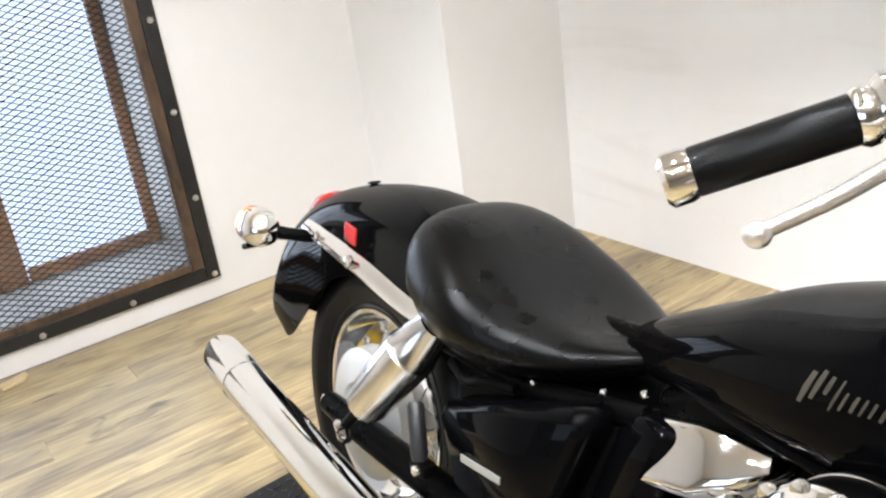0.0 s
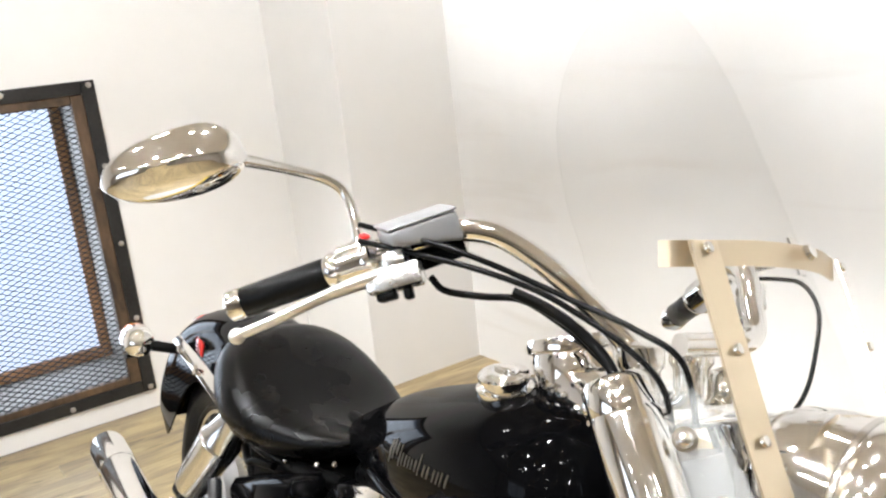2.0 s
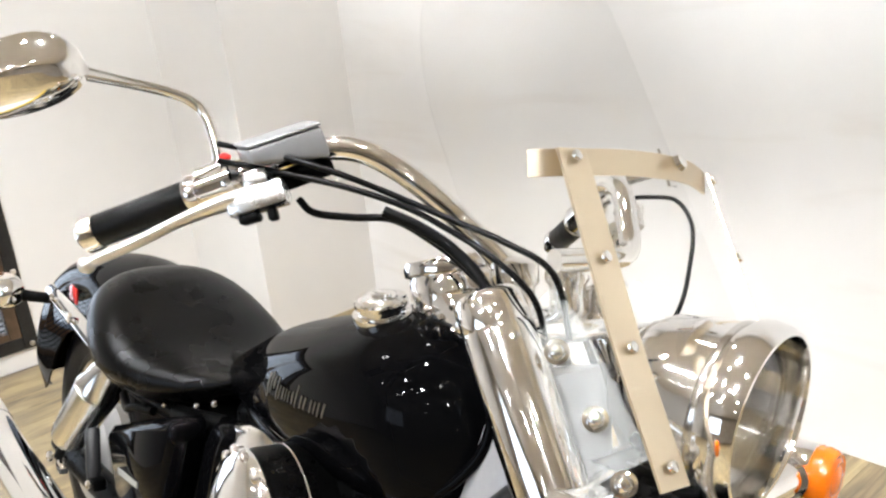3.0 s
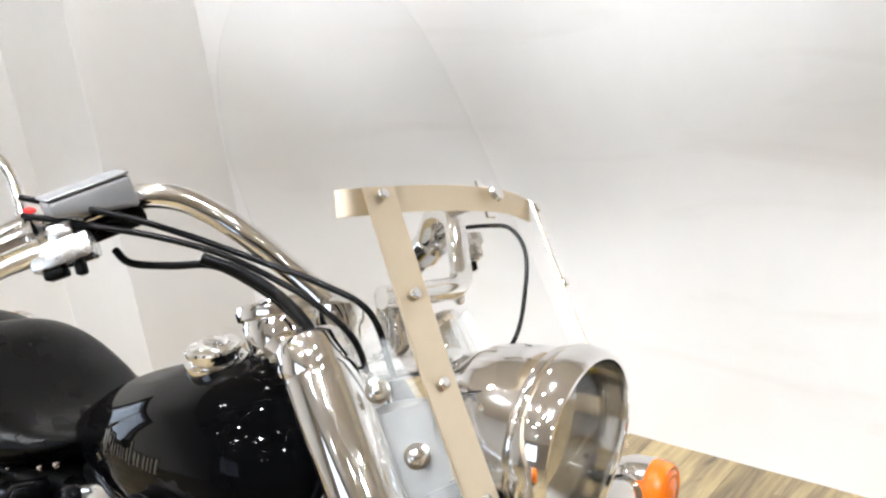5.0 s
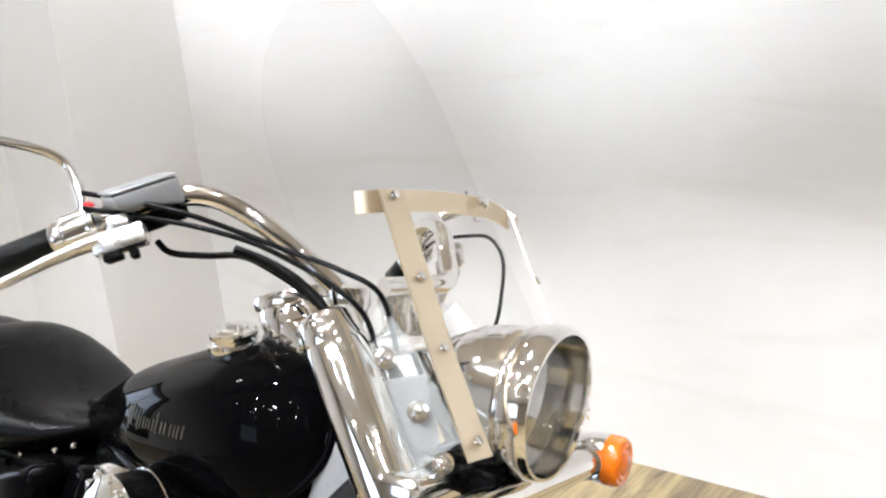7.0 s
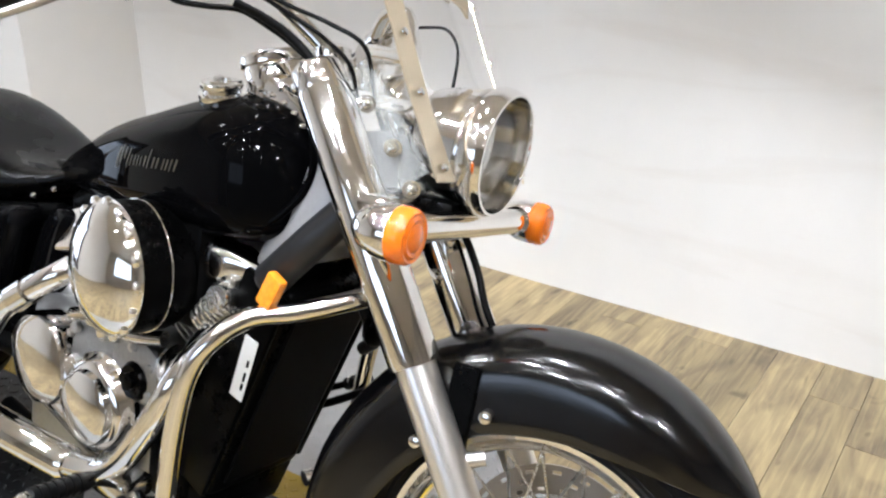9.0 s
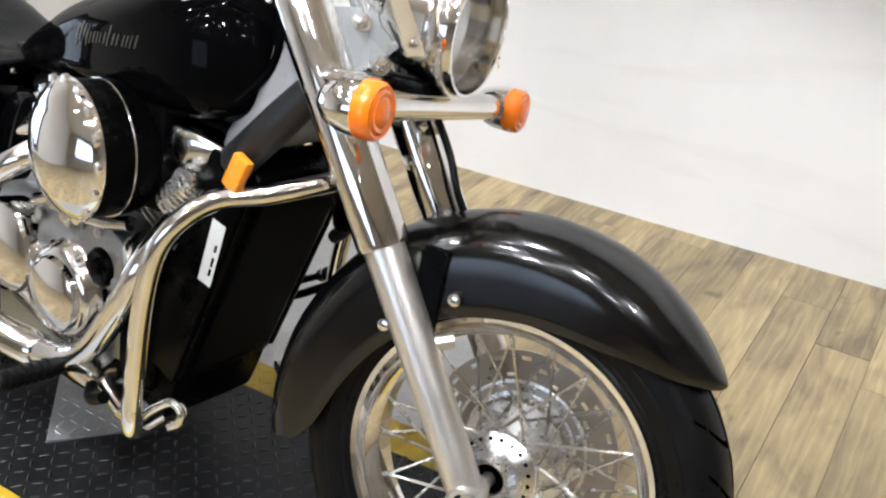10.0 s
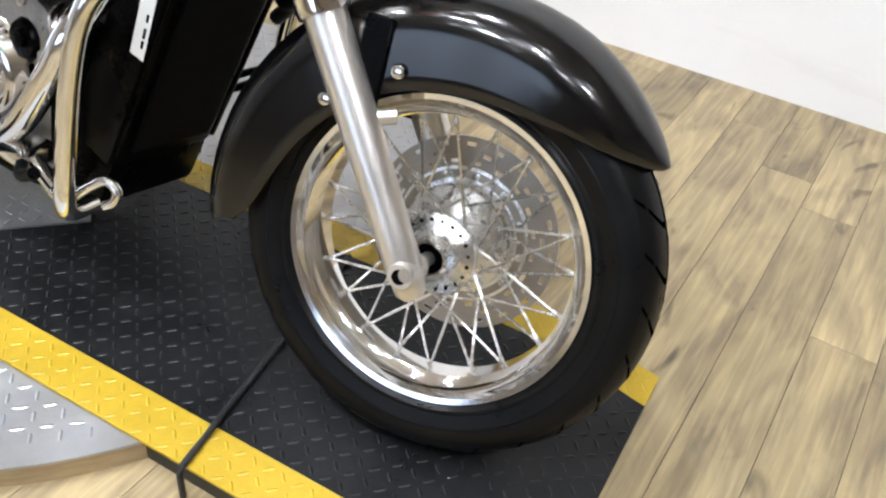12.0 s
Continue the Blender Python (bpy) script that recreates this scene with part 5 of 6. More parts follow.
# gear lever on the far side, seen between the radiator and the mudguard
GEAR = part("gear_lever", tube([(-0.78, 0.165, 0.245, 0.009), (-0.74, 0.215, 0.25, 0.009), (-0.66, 0.245, 0.292, 0.008), (-0.57, 0.25, 0.341, 0.007)], seg=12), BLACK_SATIN, bike, "black steel gear lever")
part("lever_rubber", tube([(-0.572, 0.25, 0.340, 0.0125), (-0.560, 0.25, 0.347, 0.0145), (-0.524, 0.25, 0.366, 0.0145), (-0.517, 0.25, 0.370, 0.009)], seg=16, smooth=False), RUBBER, GEAR, "ribbed black rubber toe piece")
part("lever_ring", lathe([(0.010, 0.0), (0.0155, 0.001), (0.0155, 0.005), (0.010, 0.006)], 18, axis_m((-0.560, 0.25, 0.347), (0.87, 0, 0.49)), True), CHROME, GEAR)
HORN = part("horn", lathe([(0.001, -0.018), (0.026, -0.016), (0.036, -0.004), (0.037, 0.004), (0.030, 0.010), (0.001, 0.012)], 28, axis_m((-0.350, 0.04, 0.572), (0.9, -0.1, -0.25))), BLACK_SATIN, bike, "round black horn")
part("bracket", tube([(-0.352, 0.04, 0.60), (-0.372, 0.03, 0.632), (-0.40, 0.02, 0.655)], 0.006, 10), BLACK_SATIN, HORN)

# swingarm, shock, side cover
SW = part("swingarm", joined(tube([(-1.08, -0.115, 0.335, 0.03), (-1.35, -0.135, 0.335, 0.028), (-1.62, -0.138, 0.328, 0.028), (-1.76, -0.138, 0.326, 0.022)], seg=16, smooth=False), tube([(-1.08, 0.115, 0.335, 0.03), (-1.35, 0.135, 0.335, 0.028), (-1.62, 0.138, 0.328, 0.035), (-1.72, 0.138, 0.326, 0.03)], seg=16, smooth=False)), BLACK_SATIN, bike, "black tubular swingarm")
part("axle_nut", lathe(bolt(0.020, 0.02), 6, right(-1.64, -0.162, 0.322)), CHROME, SW)
part("adjuster", lathe(bolt(0.014, 0.014), 12, axis_m((-1.765, -0.140, 0.328), (-0.6, -0.8, 0.2))), CHROME, SW)
for s in (-1, 1):
    SH = part("shock_absorber", tube([(-1.545, s * 0.184, 0.421, 0.020), (-1.541, s * 0.183, 0.426, 0.036), (-1.533, s * 0.180, 0.436, 0.040), (-1.450, s * 0.152, 0.551, 0.046), (-1.446, s * 0.1495, 0.556, 0.042), (-1.40, s * 0.138, 0.615, 0.03)], seg=26, smooth=False), ALLOY_BRIGHT, bike, "tapered chrome shock absorber cover")
    part("shock_eye", tube([(-1.600, s * 0.188, 0.362, 0.010), (-1.545, s * 0.184, 0.424, 0.010)], seg=14, smooth=False), BLACK_SATIN, SH, "black lower shock eye")
    part("bolt", lathe(bolt(0.011, 0.010), 16, axis_m((-1.595, s * 0.203, 0.368), (0, s, 0))), CHROME, SH)
RES = part("preload_cylinder", tube([(-1.379, -0.187, 0.502, 0.010), (-1.377, -0.188, 0.497, 0.0135), (-1.350, -0.196, 0.428, 0.0135), (-1.346, -0.197, 0.418, 0.011)], seg=20, smooth=False), GREY_PLASTIC, bike, "small black cylinder beside the swingarm")
part("foot", box(-1.363, -0.207, 0.398, -1.320, -0.180, 0.422, 0.006, 2), BLACK_SATIN, RES)
part("bolt", lathe(bolt(0.009, 0.008), 12, right(-1.337, -0.207, 0.410)), CHROME, RES)
panel = plate([(-1.338, 0.500), (-1.325, 0.520), (-1.22, 0.562), (-1.06, 0.622), (-1.035, 0.618), (-1.04, 0.585), (-1.085, 0.470), (-1.115, 0.402), (-1.14, 0.388), (-1.27, 0.392), (-1.292, 0.402)], 0.075, Matrix.Translation((0, -0.139, 0)) @ Matrix.Rotation(radians(90), 4, "X"), 0.012)
SC = part("side_panel", panel, BLACK_PAINT, bike, "glossy black moulded side panel", sharp=60)
part("inner_cover", loft([((-1.06, -0.085, 0.50), 0.03, 0.12, 4), ((-1.03, -0.095, 0.515), 0.038, 0.115, 4), ((-0.985, -0.095, 0.53), 0.038, 0.10, 4), ((-0.955, -0.085, 0.54), 0.025, 0.08, 4)], (0, 1, 0), (0.3, 0, 1), 4, 32), BLACK_PAINT, SC, "glossy black inner cover")
part("side_badge", moved(box(-0.046, -0.0015, -0.006, 0.046, 0.0015, 0.006, 0.001, 1), pose(-1.222, -0.178, 0.462, 0, -5, 0)), LABEL_GREY, SC, "slim silver badge strip")
part("seat_hinge", tube([(-1.36, -0.135, 0.565), (-1.30, -0.15, 0.56), (-1.26, -0.15, 0.575), (-1.20, -0.14, 0.585)], 0.008, 10), BLACK_SATIN, FRAME, "black helmet holder")
for x, z in ((-1.18, 0.60), (-1.05, 0.64), (-1.10, 0.56), (-0.985, 0.665)):
    part("bolt", lathe(bolt(0.005, 0.006), 12, right(x, -0.125, z)), CHROME, FRAME)
part("under_tank_rail", tube([(-1.08, -0.050, 0.672), (-0.96, -0.090, 0.677), (-0.80, -0.128, 0.682), (-0.66, -0.140, 0.684), (-0.56, -0.132, 0.692), (-0.48, -0.112, 0.718), (-0.437, -0.088, 0.765), (-0.424, -0.075, 0.810), (-0.436, -0.070, 0.858)], 0.0065, 12), BLACK_PAINT, TANK, "rolled black tank seam")
# the silver name on the tank side becomes plain slanted bars that follow the surface


def tank_side(x, z):
    keys = [(-0.96, 0.714, 0.100, 0.0555, 2.3), (-0.88, 0.7375, 0.123, 0.0725, 2.3), (-0.78, 0.7566, 0.146, 0.0875, 2.35), (-0.68, 0.775, 0.158, 0.1034, 2.4), (-0.59, 0.786, 0.158, 0.112, 2.4), (-0.521, 0.786, 0.149, 0.107, 2.4)]
    q = min(smooth_path(keys, 12), key=lambda k: abs(k[0] - x))
    return -q[2] * max(0.0, 1 - (abs(z - q[1]) / q[3]) ** q[4]) ** (1 / q[4])


def name_bar(x, z, w, h):
    """A thin slanted bar on the tank's right side."""
    bm = bmesh.new()
    n = 4
    outer, inner = [], []
    for i in range(n + 1):
        zz = z - h + 2 * h * i / n
        for sgn in (-1, 1):
            xx = x + sgn * w * (1 - 0.25 * abs(2 * i / n - 1)) + 0.35 * (zz - z)
            outer.append(bm.verts.new((xx, tank_side(xx, zz) - 0.0012, zz)))
            inner.append(bm.verts.new((xx, tank_side(xx, zz) + 0.002, zz)))
    for i in range(n):
        a = 2 * i
        for q in (outer, inner):
            bm.faces.new((q[a], q[a + 1], q[a + 3], q[a + 2]))
        for c in (0, 1):
            bm.faces.new((outer[a + c], outer[a + 2 + c], inner[a + 2 + c], inner[a + c]))
    return bm


for x, z, w, h in ((-0.778, 0.765, 0.0035, 0.018), (-0.766, 0.772, 0.003, 0.016), (-0.754, 0.776, 0.0025, 0.010), (-0.745, 0.770, 0.0016, 0.017), (-0.737, 0.768, 0.0016, 0.010), (-0.726, 0.770, 0.0022, 0.009), (-0.717, 0.771, 0.0016, 0.009), (-0.708, 0.772, 0.0016, 0.008), (-0.697, 0.774, 0.0022, 0.009), (-0.686, 0.779, 0.0015, 0.016), (-0.674, 0.776, 0.002, 0.009), (-0.664, 0.777, 0.002, 0.009), (-0.650, 0.778, 0.0015, 0.009), (-0.641, 0.779, 0.0015, 0.009), (-0.632, 0.780, 0.0015, 0.010), (-0.621, 0.782, 0.002, 0.010)):
    part("name_bar", name_bar(x, z, w, h), BADGE, TANK)

# side stand on the far side
part("side_stand", tube([(-0.86, 0.13, 0.18), (-0.84, 0.22, 0.11), (-0.82, 0.305, 0.063), (-0.80, 0.335, 0.060)], 0.012, 12), BLACK_SATIN, bike, "black side stand, folded out")
part("shift_lever", tube([(-0.72, 0.17, 0.26), (-0.60, 0.19, 0.30), (-0.50, 0.20, 0.36), (-0.46, 0.22, 0.385)], 0.008, 10), BLACK_SATIN, bike, "black gear shift lever")
part("horn", lathe([(0.001, 0), (0.036, 0), (0.042, 0.006), (0.042, 0.02), (0.02, 0.03), (0.001, 0.03)], 32, axis_m((-0.375, 0.085, 0.57), (0.9, 0.3, 0))), BLACK_SATIN, bike, "round black horn")
part("coolant_hose", tube([(-0.40, 0.03, 0.62), (-0.375, 0.05, 0.56), (-0.385, 0.075, 0.53), (-0.42, 0.09, 0.5)], 0.012, 10), RUBBER, bike)

# ---- handlebar, controls, windshield (all steered) ----
barpts = [(-0.445, -0.05, 0.935), (-0.449, -0.052, 0.970), (-0.498, -0.075, 1.012), (-0.531, -0.100, 1.041), (-0.568, -0.122, 1.064), (-0.600, -0.147, 1.077), (-0.632, -0.178, 1.073), (-0.668, -0.216, 1.048), (-0.729, -0.267, 1.006), (-0.805, -0.320, 0.958)]
FAR = Vector((0.12, 0.045, 0.0))                    # the far half of the bar sits further forward
farpts = [(-0.430, 0.0, 0.985), (-0.412, 0.07, 0.990), (-0.412, 0.125, 0.998), (-0.435, 0.152, 1.030), (-0.468, 0.178, 1.070), (-0.53, 0.222, 1.066), (-0.609, 0.312, 1.006), (-0.685, 0.365, 0.958)]
HB = fpart("handlebar", joined(tube(barpts, 0.0135, 18), tube(farpts, 0.0135, 18)), CHROME, label="swept-back chrome handlebar")
for s in (-1, 1):
    fpart("riser", lathe([(0.001, 0), (0.021, 0), (0.021, 0.03), (0.026, 0.036), (0.026, 0.056), (0.018, 0.062), (0.001, 0.063)], 24, axis_m((-0.435, s * 0.05, 0.925), (-0.2, 0, 1))), CHROME, HB, "chrome handlebar riser")
    a, b = Vector((-0.729, -0.267, 1.006)), Vector((-0.813, -0.3255, 0.953))
    A, B = Vector((a.x, s * abs(a.y), a.z)), Vector((b.x, s * abs(b.y), b.z))
    off = FAR if s > 0 else Vector((0, 0, 0))
    A, B = A + off, B + off
    if s > 0:                                      # the far grip is seen nearly end on
        B = A.lerp(B, 0.6)
    dd = (B - A).normalized()
    G = fpart("grip", tube([(*(A), 0.0165), (*(A + dd * 0.004), 0.0185), (*(B - dd * 0.004), 0.0185), (*B, 0.0165)], seg=24, smooth=False), GRIP_RUBBER, label="black rubber handlebar grip")
    fpart("end_cap", tube([(*(B - dd * 0.002), 0.019), (*(B + dd * 0.003), 0.0205), (*(B + dd * 0.016), 0.0205), (*(B + dd * 0.020), 0.016)], seg=24, smooth=False), CHROME, G, "chrome grip end cap")
    fpart("collar", tube([(*(A - dd * 0.012), 0.019), (*(A - dd * 0.008), 0.022), (*(A - dd * 0.002), 0.022), (*(A + dd * 0.003), 0.019)], seg=24, smooth=False), CHROME, G)
    # switch pod
    c = A - dd * 0.036
    fpart("switch_pod", joined(tube([(*(c - dd * 0.026), 0.018), (*(c - dd * 0.020), 0.025), (*(c + dd * 0.018), 0.026), (*(c + dd * 0.024), 0.020)], seg=20, smooth=False), lathe([(0.001, 0.0), (0.013, 0.0), (0.013, 0.024), (0.008, 0.030), (0.001, 0.031)], 18, axis_m(c, (0.2, 0.1 * s, 1))), moved(box(-0.016, -0.013, 0.0, 0.016, 0.013, 0.026, 0.005, 2), axis_m(c, (0.9, 0, 0.45)))), CHROME, HB, "chrome switch housing")
    fpart("stop_switch", lathe([(0.001, 0.028), (0.007, 0.028), (0.007, 0.033), (0.001, 0.035)], 14, axis_m(c, (0.2, 0.1 * s, 1))), STOP_RED, HB, "small red stop switch")
    # brake or clutch lever with its perch
    lv = [(-0.636, 0.246, 1.022, 0.0115), (-0.655, 0.268, 1.010, 0.0115), (-0.680, 0.305, 0.986, 0.0085), (-0.702, 0.343, 0.958, 0.0075), (-0.727, 0.376, 0.933, 0.0068)]
    L = fpart("hand_lever", tube([(x + off.x, s * y + off.y, z, r) for x, y, z, r in lv], seg=14, flat=0.75), ALLOY, label="polished alloy hand lever with a ball end")
    fpart("ball", lathe([(0.0092 * math.sin(t), -0.0092 * math.cos(t)) for t in (0.05, 0.4, 0.8, 1.2, 1.57, 1.9, 2.3, 2.7, 3.09)], 18, Matrix.Translation(Vector((-0.729, s * 0.378, 0.931)) + off)), ALLOY, L)
    perch_m = pose(-0.634 + off.x, s * 0.246 + off.y, 1.016, s * 12, -24, -s * 38)
    fpart("perch", joined(moved(box(-0.034, -0.014, -0.013, 0.030, 0.014, 0.014, 0.005, 2), perch_m), moved(box(-0.012, -0.012, 0.010, 0.016, 0.026, 0.030, 0.006, 2), perch_m)), ALLOY_MID, L, "cast alloy lever perch")
    fpart("pivot_bolt", lathe(bolt(0.0075, 0.005), 14, perch_m @ Matrix.Translation((-0.008, 0, 0.014))), CHROME, L)
    fpart("lever_switch", joined(moved(box(-0.026, -0.010, -0.022, -0.004, 0.008, -0.0128, 0.003, 2), perch_m), moved(box(0.004, -0.006, -0.026, 0.014, 0.006, -0.0128, 0.002, 1), perch_m)), BLACK_PLASTIC, L, "small black lever switch")
    for dz in (0.012, -0.004):
        fpart("cable_adjuster", tube([(*(A - dd * 0.052 + Vector((0.006, 0, dz + 0.004))), 0.0062), (*(A - dd * 0.074 + Vector((0.010, 0, dz + 0.006))), 0.0062), (*(A - dd * 0.076 + Vector((0.010, 0, dz + 0.006))), 0.0045), (*(A - dd * 0.092 + Vector((0.014, 0, dz + 0.006))), 0.0045)], seg=12, smooth=False), CHROME, HB)
    if s > 0:
        continue
    # mirror
    ms = [(-0.700, 0.256, 1.046, 0.0064), (-0.707, 0.256, 1.062, 0.0064), (-0.722, 0.259, 1.087, 0.0062), (-0.735, 0.268, 1.104, 0.0062), (-0.746, 0.295, 1.113, 0.006), (-0.753, 0.345, 1.117, 0.006), (-0.756, 0.395, 1.120, 0.0075)]
    MR = fpart("mirror_stem", tube([(x, s * y, z, r) for x, y, z, r in ms], seg=14), CHROME, HB, "curved chrome mirror stem")
    u = Vector((-0.066, s * 0.088, -0.034)).normalized()
    c = Vector((-0.793, s * 0.442, 1.099))
    n = Vector((-0.78, s * -0.52, 0.1)).normalized()
    n = (n - u * n.dot(u)).normalized()
    v = u.cross(n)
    if v.z < 0:
        v = -v
    bm = bmesh.new()
    loops = []

    def shell(t, q):
        """A point of the teardrop shell: blunt at the stem, drawn out to a tip, with a ridge along its back."""
        kk = max(math.sqrt(max(0.0, 1 - abs(t) ** 2.4)) if t < 0 else (1 - t ** 2.0) ** 0.62, 0.05)
        ridge = 1.0 + 0.16 * math.exp(-((q - 1.25) / 0.22) ** 2) * max(0.0, 1 - t * t)
        deep = max(0.038 * math.sin(q), -0.006) * ridge
        peak = math.sqrt(max(0.0, 1 - ((t + 0.35) / (1.35 if t > -0.35 else 0.65)) ** 2))
        high = 0.046 * max(peak, 0.05) if math.cos(q) > 0 else 0.031 * kk
        return c + u * (0.078 * t) - n * (0.004 + deep * kk) + v * (high * math.cos(q) + 0.004 - 0.004 * t)
    for k in range(25):
        loops.append([shell(-1 + k / 12, 2 * math.pi * j / 48) for j in range(48)])
    rings(bm, loops)
    moved(bm, Matrix.Translation((0.006, 0, -0.005)))
    SHL = fpart("mirror", bm, CHROME, label="teardrop chrome rear-view mirror", sharp=35)
    out = [(p.x, p.y) for p in superloop((0, 0, 0), (1, 0, 0), (0, 1, 0), 0.058, 0.032, 2.2, 32)]
    q = Matrix((u, v, u.cross(v))).transposed().to_4x4()
    fpart("mirror_glass", plate(out, 0.002, Matrix.Translation(c + n * 0.004) @ q), LAMP_GLASS_IN, SHL, "silvered mirror glass")
    arc = []
    for k in range(9):
        arc.append(shell(-0.22, 1.30 + 0.85 * k / 8))
    fpart("joint_ring", tube([tuple(p) for p in arc], 0.0016, 8, 3), BLACK_PLASTIC, SHL, "black joint ring")
    fpart("amber_dot", lathe([(0.0003, 0), (0.0020, 0), (0.0020, 0.001), (0.0003, 0.0014)], 14, axis_m(shell(-0.40, 1.72), v * -0.2 - n)), AMBER, SHL, "small amber dot")
    fpart("joint", lathe([(0.001, 0), (0.011, 0), (0.011, 0.012), (0.001, 0.014)], 16, axis_m((-0.756, s * 0.398, 1.110), (0.6, 0, 0.5))), BLACK_PLASTIC, SHL)
# brake fluid reservoir
rd = Vector((0.023, 0.072, 0.034)).normalized()
rq = Matrix.Translation((-0.632, -0.226, 1.072)) @ Matrix((rd, Vector((-0.95, 0.30, 0.0)).normalized(), Vector((-0.25, -0.35, 0.9)).normalized())).transposed().to_4x4()
tub = box(-0.043, -0.022, -0.022, 0.040, 0.022, 0.012, 0.005, 3)
for v in tub.verts:                                # the tub is shallow at its outer end
    if v.co.z < 0:
        v.co.z += 0.020 * max(0.0, (0.03 - v.co.x) / 0.084)
RSV = fpart("brake_reservoir", moved(tub, rq), RESERVOIR_GREY, label="silver grey brake fluid reservoir")
fpart("lid", moved(box(-0.0435, -0.0223, 0.0122, 0.0403, 0.0223, 0.0155, 0.0015, 2), rq), RESERVOIR_GREY, RSV, "brushed reservoir lid")
fpart("body", moved(box(-0.020, -0.012, -0.044, 0.044, 0.014, -0.023, 0.007, 2), rq), BLACK_SATIN, RSV, "black master cylinder")
# cables and hoses
for nm, pts, r in (("brake_hose", [(-0.660, -0.175, 1.015), (-0.640, -0.168, 1.003), (-0.602, -0.145, 1.004), (-0.566, -0.12, 1.008), (-0.531, -0.10, 0.994), (-0.485, -0.09, 0.972), (-0.433, -0.085, 0.935), (-0.405, -0.08, 0.86)], 0.0043),
                   ("throttle_cable", [(-0.692, -0.264, 1.066), (-0.650, -0.252, 1.064), (-0.611, -0.235, 1.061), (-0.568, -0.205, 1.053), (-0.523, -0.165, 1.038), (-0.470, -0.135, 1.022), (-0.413, -0.115, 1.008), (-0.365, -0.095, 0.985), (-0.358, -0.06, 0.92)], 0.0033),
                   ("throttle_cable", [(-0.690, -0.262, 1.048), (-0.650, -0.250, 1.047), (-0.609, -0.232, 1.045), (-0.558, -0.200, 1.040), (-0.507, -0.162, 1.028), (-0.462, -0.132, 1.008), (-0.420, -0.115, 0.988), (-0.382, -0.095, 0.955), (-0.378, -0.06, 0.89)], 0.0033),
                   ("wiring_loom", [(-0.565, -0.135, 1.016), (-0.530, -0.112, 1.004), (-0.490, -0.095, 0.984), (-0.452, -0.084, 0.952), (-0.435, -0.075, 0.90), (-0.43, -0.06, 0.85)], 0.0065),
                   ("clutch_cable", [(-0.53, 0.275, 1.052), (-0.47, 0.268, 1.062), (-0.43, 0.262, 1.062), (-0.402, 0.258, 1.035), (-0.39, 0.246, 0.989), (-0.385, 0.222, 0.925), (-0.39, 0.15, 0.87)], 0.0030),
                   ("brake_line", [(-0.30, 0.06, 0.80), (-0.255, 0.085, 0.755), (-0.215, 0.085, 0.70), (-0.18, 0.075, 0.64), (-0.13, 0.085, 0.57)], 0.0060)):
    fpart(nm, tube(pts, r, 10), CABLE_BLACK, HB, "thin black control cable")


def shield():
    """Clear screen parallel to the fork: a curved sheet with a rounded top and a notch for the headlamp."""
    bm = bmesh.new()
    top, mid, low, wid = 1.375, 0.965, 0.825, 0.222
    rows = 30
    cols = 26
    grid = {}

    def X(y, z):
        return -0.366 - (z - 1.097) * 0.64 + 0.007 - 1.2 * y * y
    for i in range(rows + 1):
        z = low + (top - low) * i / rows
        if z > 1.12:
            f = (z - 1.12) / (top - 1.12)
            w = wid * (1 - f ** 2.3) ** 0.62 * (1 - 0.10 * f)
        elif z < mid:
            f = (mid - z) / (mid - low)
            w = wid - 0.05 * f ** 2
        else:
            w = wid
        w = max(w, 0.03)
        for j in range(cols + 1):
            y = -w + 2 * w * j / cols
            grid[i, j] = bm.verts.new((X(y, z), y, z))
    for i in range(rows):
        for j in range(cols):
            z = low + (top - low) * (i + 0.5) / rows
            if z < 0.955 and 8 <= j <= 17:
                continue
            bm.faces.new((grid[i, j], grid[i, j + 1], grid[i + 1, j + 1], grid[i + 1, j]))
    for v in [v for v in bm.verts if not v.link_faces]:
        bm.verts.remove(v)
    bmesh.ops.recalc_face_normals(bm, faces=bm.faces[:])
    geo = bmesh.ops.extrude_face_region(bm, geom=bm.faces[:])
    bmesh.ops.translate(bm, vec=(0.004, 0, 0.0024), verts=[g for g in geo["geom"] if isinstance(g, bmesh.types.BMVert)])
    return bm


WS = fpart("windshield", shield(), CLEAR, label="clear acrylic windshield with flat metal straps", sharp=30)
WS.visible_shadow = False


def screen_width(z):
    if z > 1.12:
        f = (z - 1.12) / 0.255
        return max(0.222 * (1 - f ** 2.3) ** 0.62 * (1 - 0.10 * f), 0.03)
    return 0.222 - (0.05 * ((0.965 - z) / 0.14) ** 2 if z < 0.965 else 0.0)


for s in (-1, 1):
    zs = [0.83 + 0.544 * k / 24 for k in range(25)]
    edge = [(-0.357 - (z - 1.097) * 0.64 - 1.2 * screen_width(z) ** 2, s * screen_width(z), z) for z in zs]
    rim = fpart("screen_edge", tube(edge, 0.0010, 6, 2), CLEAR, WS, "polished screen edge")
    rim.visible_shadow = False


def wx(y, z, off=0.0):
    return -0.366 - (z - 1.097) * 0.64 + 0.020 - 1.2 * y * y + off


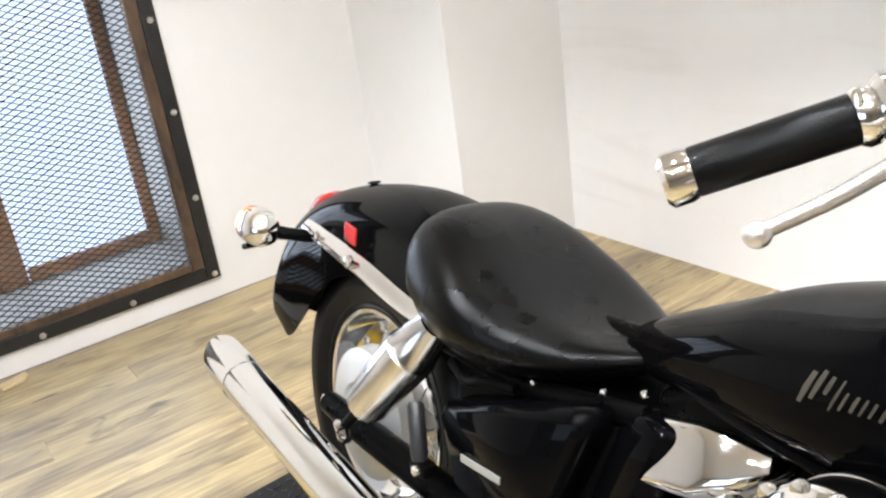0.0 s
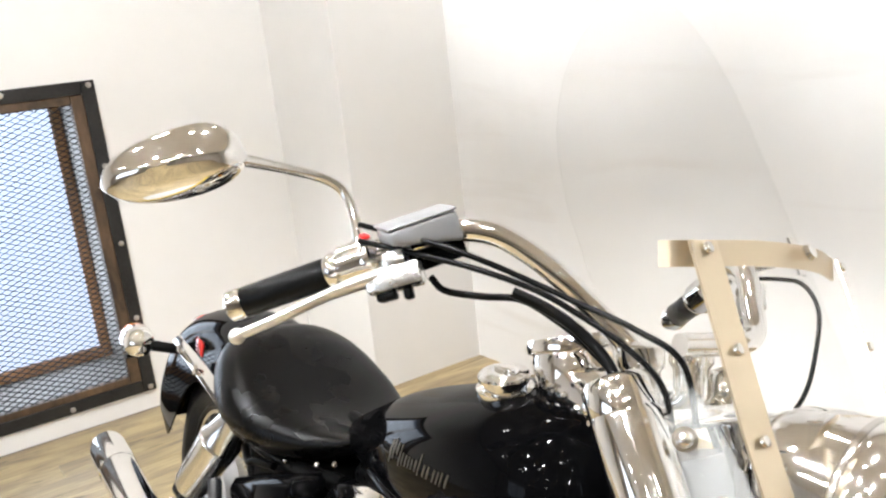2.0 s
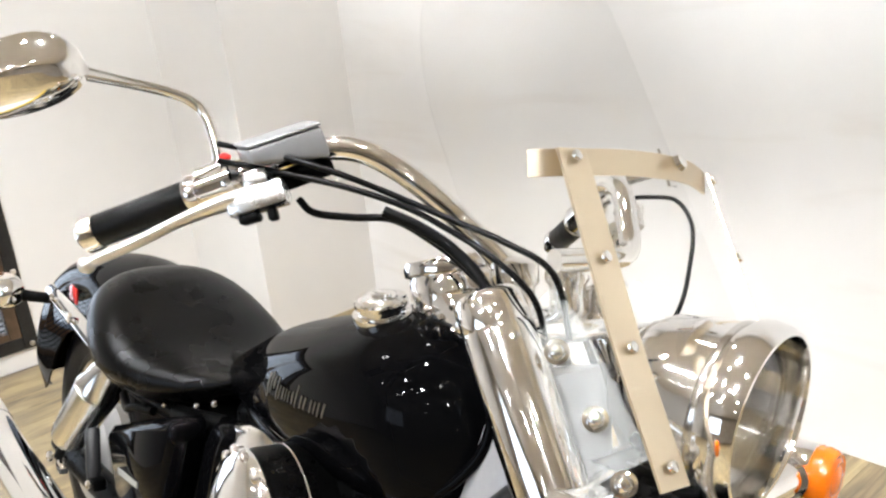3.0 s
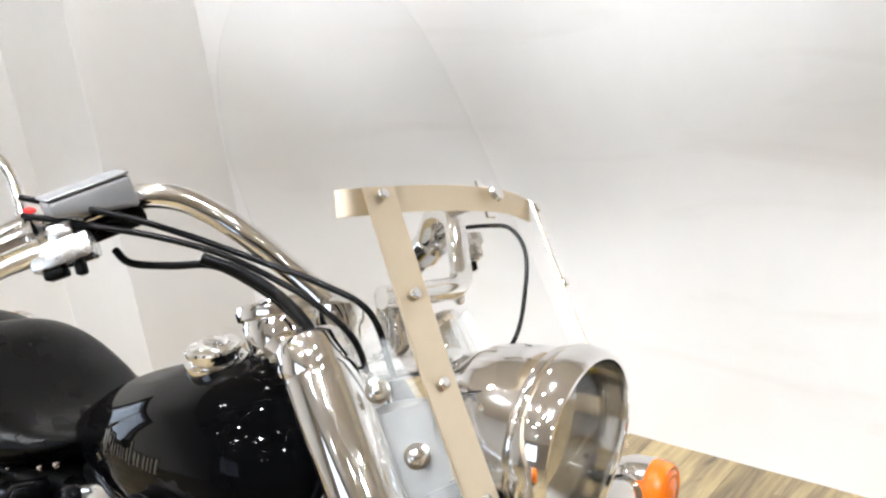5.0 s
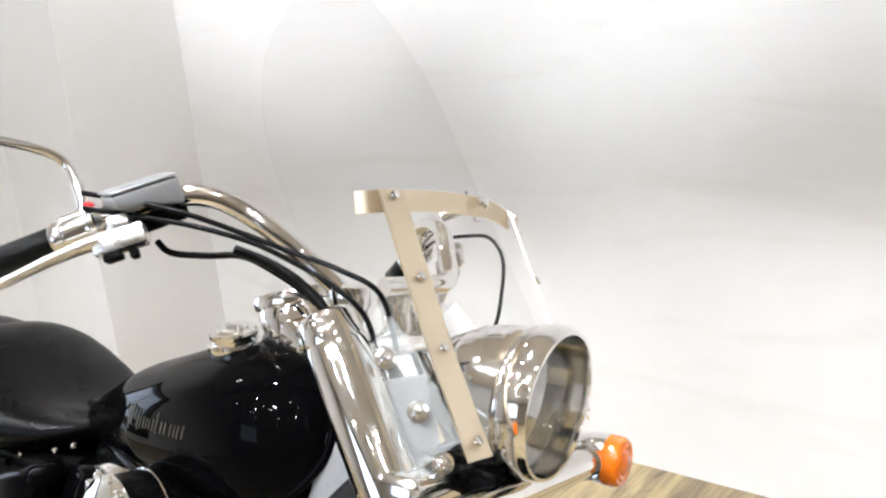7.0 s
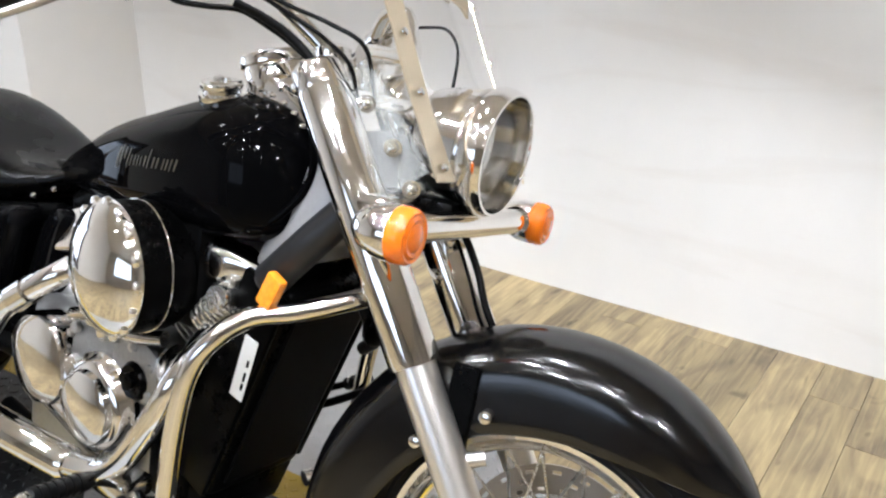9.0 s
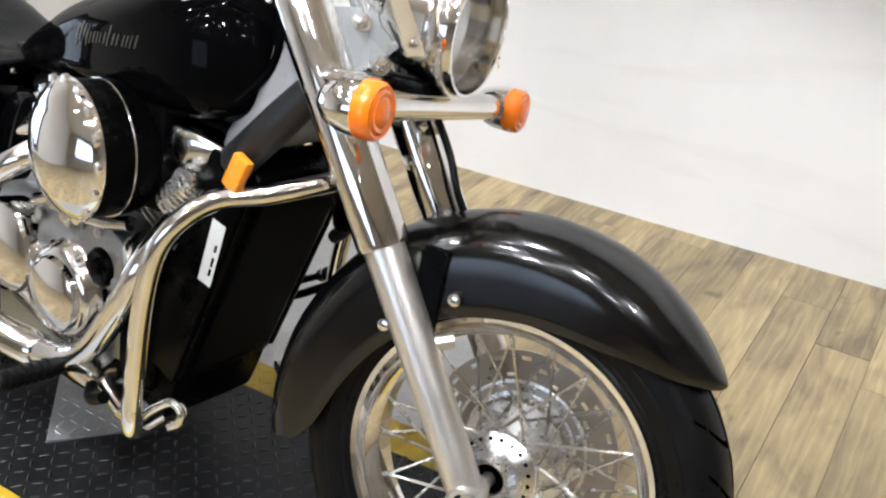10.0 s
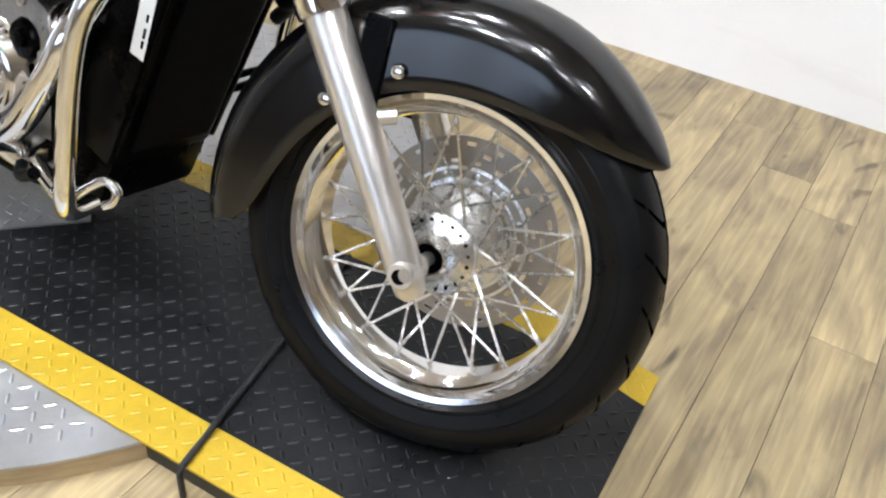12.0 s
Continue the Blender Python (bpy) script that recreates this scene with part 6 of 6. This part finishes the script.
def strap(pts, w, t, across):
    """A flat strap along points, width w along across."""
    bm = bmesh.new()
    path = smooth_path(pts, 6) if len(pts) > 2 else pts
    P = [Vector(p) for p in path]
    loops = []
    for i, c in enumerate(P):
        d = (P[min(i + 1, len(P) - 1)] - P[max(i - 1, 0)]).normalized()
        a = Vector(across)
        a = (a - d * a.dot(d)).normalized()
        n = d.cross(a)
        loops.append([c + a * w / 2 + n * t / 2, c + a * w / 2 - n * t / 2, c - a * w / 2 - n * t / 2, c - a * w / 2 + n * t / 2])
    rings(bm, loops)
    return bm


fpart("cross_strap", strap([(-0.391, -0.126, 1.087), (-0.377, -0.116, 1.090), (-0.359, -0.08, 1.095), (-0.347, -0.02, 1.100), (-0.343, 0.054, 1.101), (-0.348, 0.12, 1.098), (-0.363, 0.190, 1.089)], 0.026, 0.003, (-0.22, 0, 1)), STRAP, WS, "flat satin beige metal cross strap")
for pts, w in (([(-0.358, -0.1065, 1.106), (-0.308, -0.111, 1.018), (-0.262, -0.115, 0.937), (-0.197, -0.121, 0.835)], 0.036), ([(-0.360, 0.190, 1.100), (-0.312, 0.188, 1.015), (-0.262, 0.186, 0.930), (-0.206, 0.184, 0.835)], 0.016)):
    fpart("upright_strap", strap(pts, w, 0.003, (-2.4 * pts[0][1], 1, 0)), STRAP, WS, "flat satin beige metal upright strap")
    for f in (0.03, 0.36, 0.66, 0.95):
        k = min(int(f * 3), 2)
        q = Vector(pts[k]).lerp(Vector(pts[k + 1]), f * 3 - k)
        fpart("bolt", lathe(bolt(0.0060, 0.005), 14, axis_m(q + Vector((0.0025, 0, 0.0016)), (0.84, 0, 0.54))), CHROME, WS)
for y in (0.066,):
    fpart("tongue", strap([(-0.358, y, 1.120), (-0.350, y, 1.106), (-0.338, y, 1.082)], 0.016, 0.003, (0, 1, 0)), CHROME, WS, "chrome tongue behind the strap")
    fpart("knob", lathe([(0.001, 0), (0.008, 0), (0.010, 0.003), (0.008, 0.008), (0.001, 0.009)], 20, axis_m((-0.338, y, 1.106), (0.84, 0, 0.54))), CHROME, WS)
    fpart("ball_stud", tube([(wx(y, 1.10, -0.004), y, 1.10), (wx(y, 1.10, -0.035), y - 0.01, 1.085)], 0.009, 12, smooth=False), CHROME, WS)
for s in (-1, 1):
    q = [(-0.350 - 0.045, s * 0.082, 0.945), (-0.350, s * 0.082, 0.905), (-0.304, s * 0.084, 0.855), (-0.270, s * 0.086, 0.815)]
    MP = fpart("mount_plate", strap(q, 0.075, 0.004, (0.84, 0, 0.54)), MILKY, WS, "clear mounting plate at the fork")
    MP.visible_shadow = False
    for x, z in ((-0.349, 0.912), (-0.297, 0.861), (-0.258, 0.812)):
        B = fpart("mount_bolt", lathe([(0.001, 0), (0.0125, 0), (0.0125, 0.002), (0.0085, 0.0025), (0.0088, 0.004), (0.007, 0.0075), (0.0035, 0.0092), (0.001, 0.0095)], 24, axis_m((x, s * 0.094, z), (0.5, s * 0.8, 0.3))), CHROME, WS, "domed alloy mounting bolt")

# ---- small things on the floor and plate ----
bar = thing("locking_bar", pose(0, 0, 0), "thin black steel bar lying across the tread plate", "bar")
part("rod", tube([(-0.136, 0.280, 0.0005), (-0.136, 0.280, 0.056), (-0.131, 0.281, 0.0625), (0.16, 0.336, 0.0625), (0.40, 0.380, 0.0625)], 0.0052, 10, smooth=False), STEEL_DARK, bar, "black steel rod with a bent end")
sheet = thing("silver_sheet", pose(0.180, 0.835, PZ + 0.0035, 0, 0, 138), "loose silver tread-plate sheet lying on the black deck", "metal sheet")
part("sheet", box(0, -0.30, -0.002, 0.193, 0, 0.002), PLATE_SILVER, sheet, smooth=False)
tagged(part("sheet_relief", lugs(bmesh.new(), lambda x, y: True, 0.005, 0.168, -0.295, -0.02, 0.002), PLATE_SILVER, sheet, smooth=False), kind="stuff")
chip = plate([(-0.05, -0.022), (0.02, -0.03), (0.045, -0.012), (0.05, 0.02), (0.0, 0.016), (-0.045, 0.024)], 0.012, pose(-0.30, 3.36, 0.0065, 0, 0, 20), 0.002)
solid("wood_offcut", chip, WOOD_PALE, "small pale wood offcut on the floor by the wall", "wood offcut", smooth=False)

# ---- floor: planks laid along the window wall, each a piece of its own ----
floor = solid("floor", box(X0 - 0.2, Y0 - 0.2, -0.06, WX + 0.5, WY + 0.46, -0.008), PLATE_BLACK, "weathered oak plank floor", "floor", "structure", smooth=False)
PW, PL = 0.128, 1.22
plank_meshes = {}


def plank_mesh(length, width):
    """One shared mesh for each size of plank; those at the walls are cut."""
    key = (round(length, 3), round(width, 3))
    if key not in plank_meshes:
        me = done(box(0, 0, -0.0075, length - 0.0012, width - 0.0010, 0, 0.0007, 1), False)
        me.name = "plank"
        me.materials.append(OAK)
        plank_meshes[key] = me
    return plank_meshes[key]


rng = random.Random(7)
y = Y0
while y < WY - 0.01:
    width = min(PW, WY - y)
    x, stop = X0, X0 + PL - rng.uniform(0.1, PL - 0.1)
    while x < WX + 0.14:
        stop = min(stop, WX + 0.16)
        p = new("plank", plank_mesh(stop - x, width))
        p.parent = floor
        p.location = (x, y, rng.uniform(-0.0004, 0.0))
        x, stop = stop, stop + PL
    y += PW
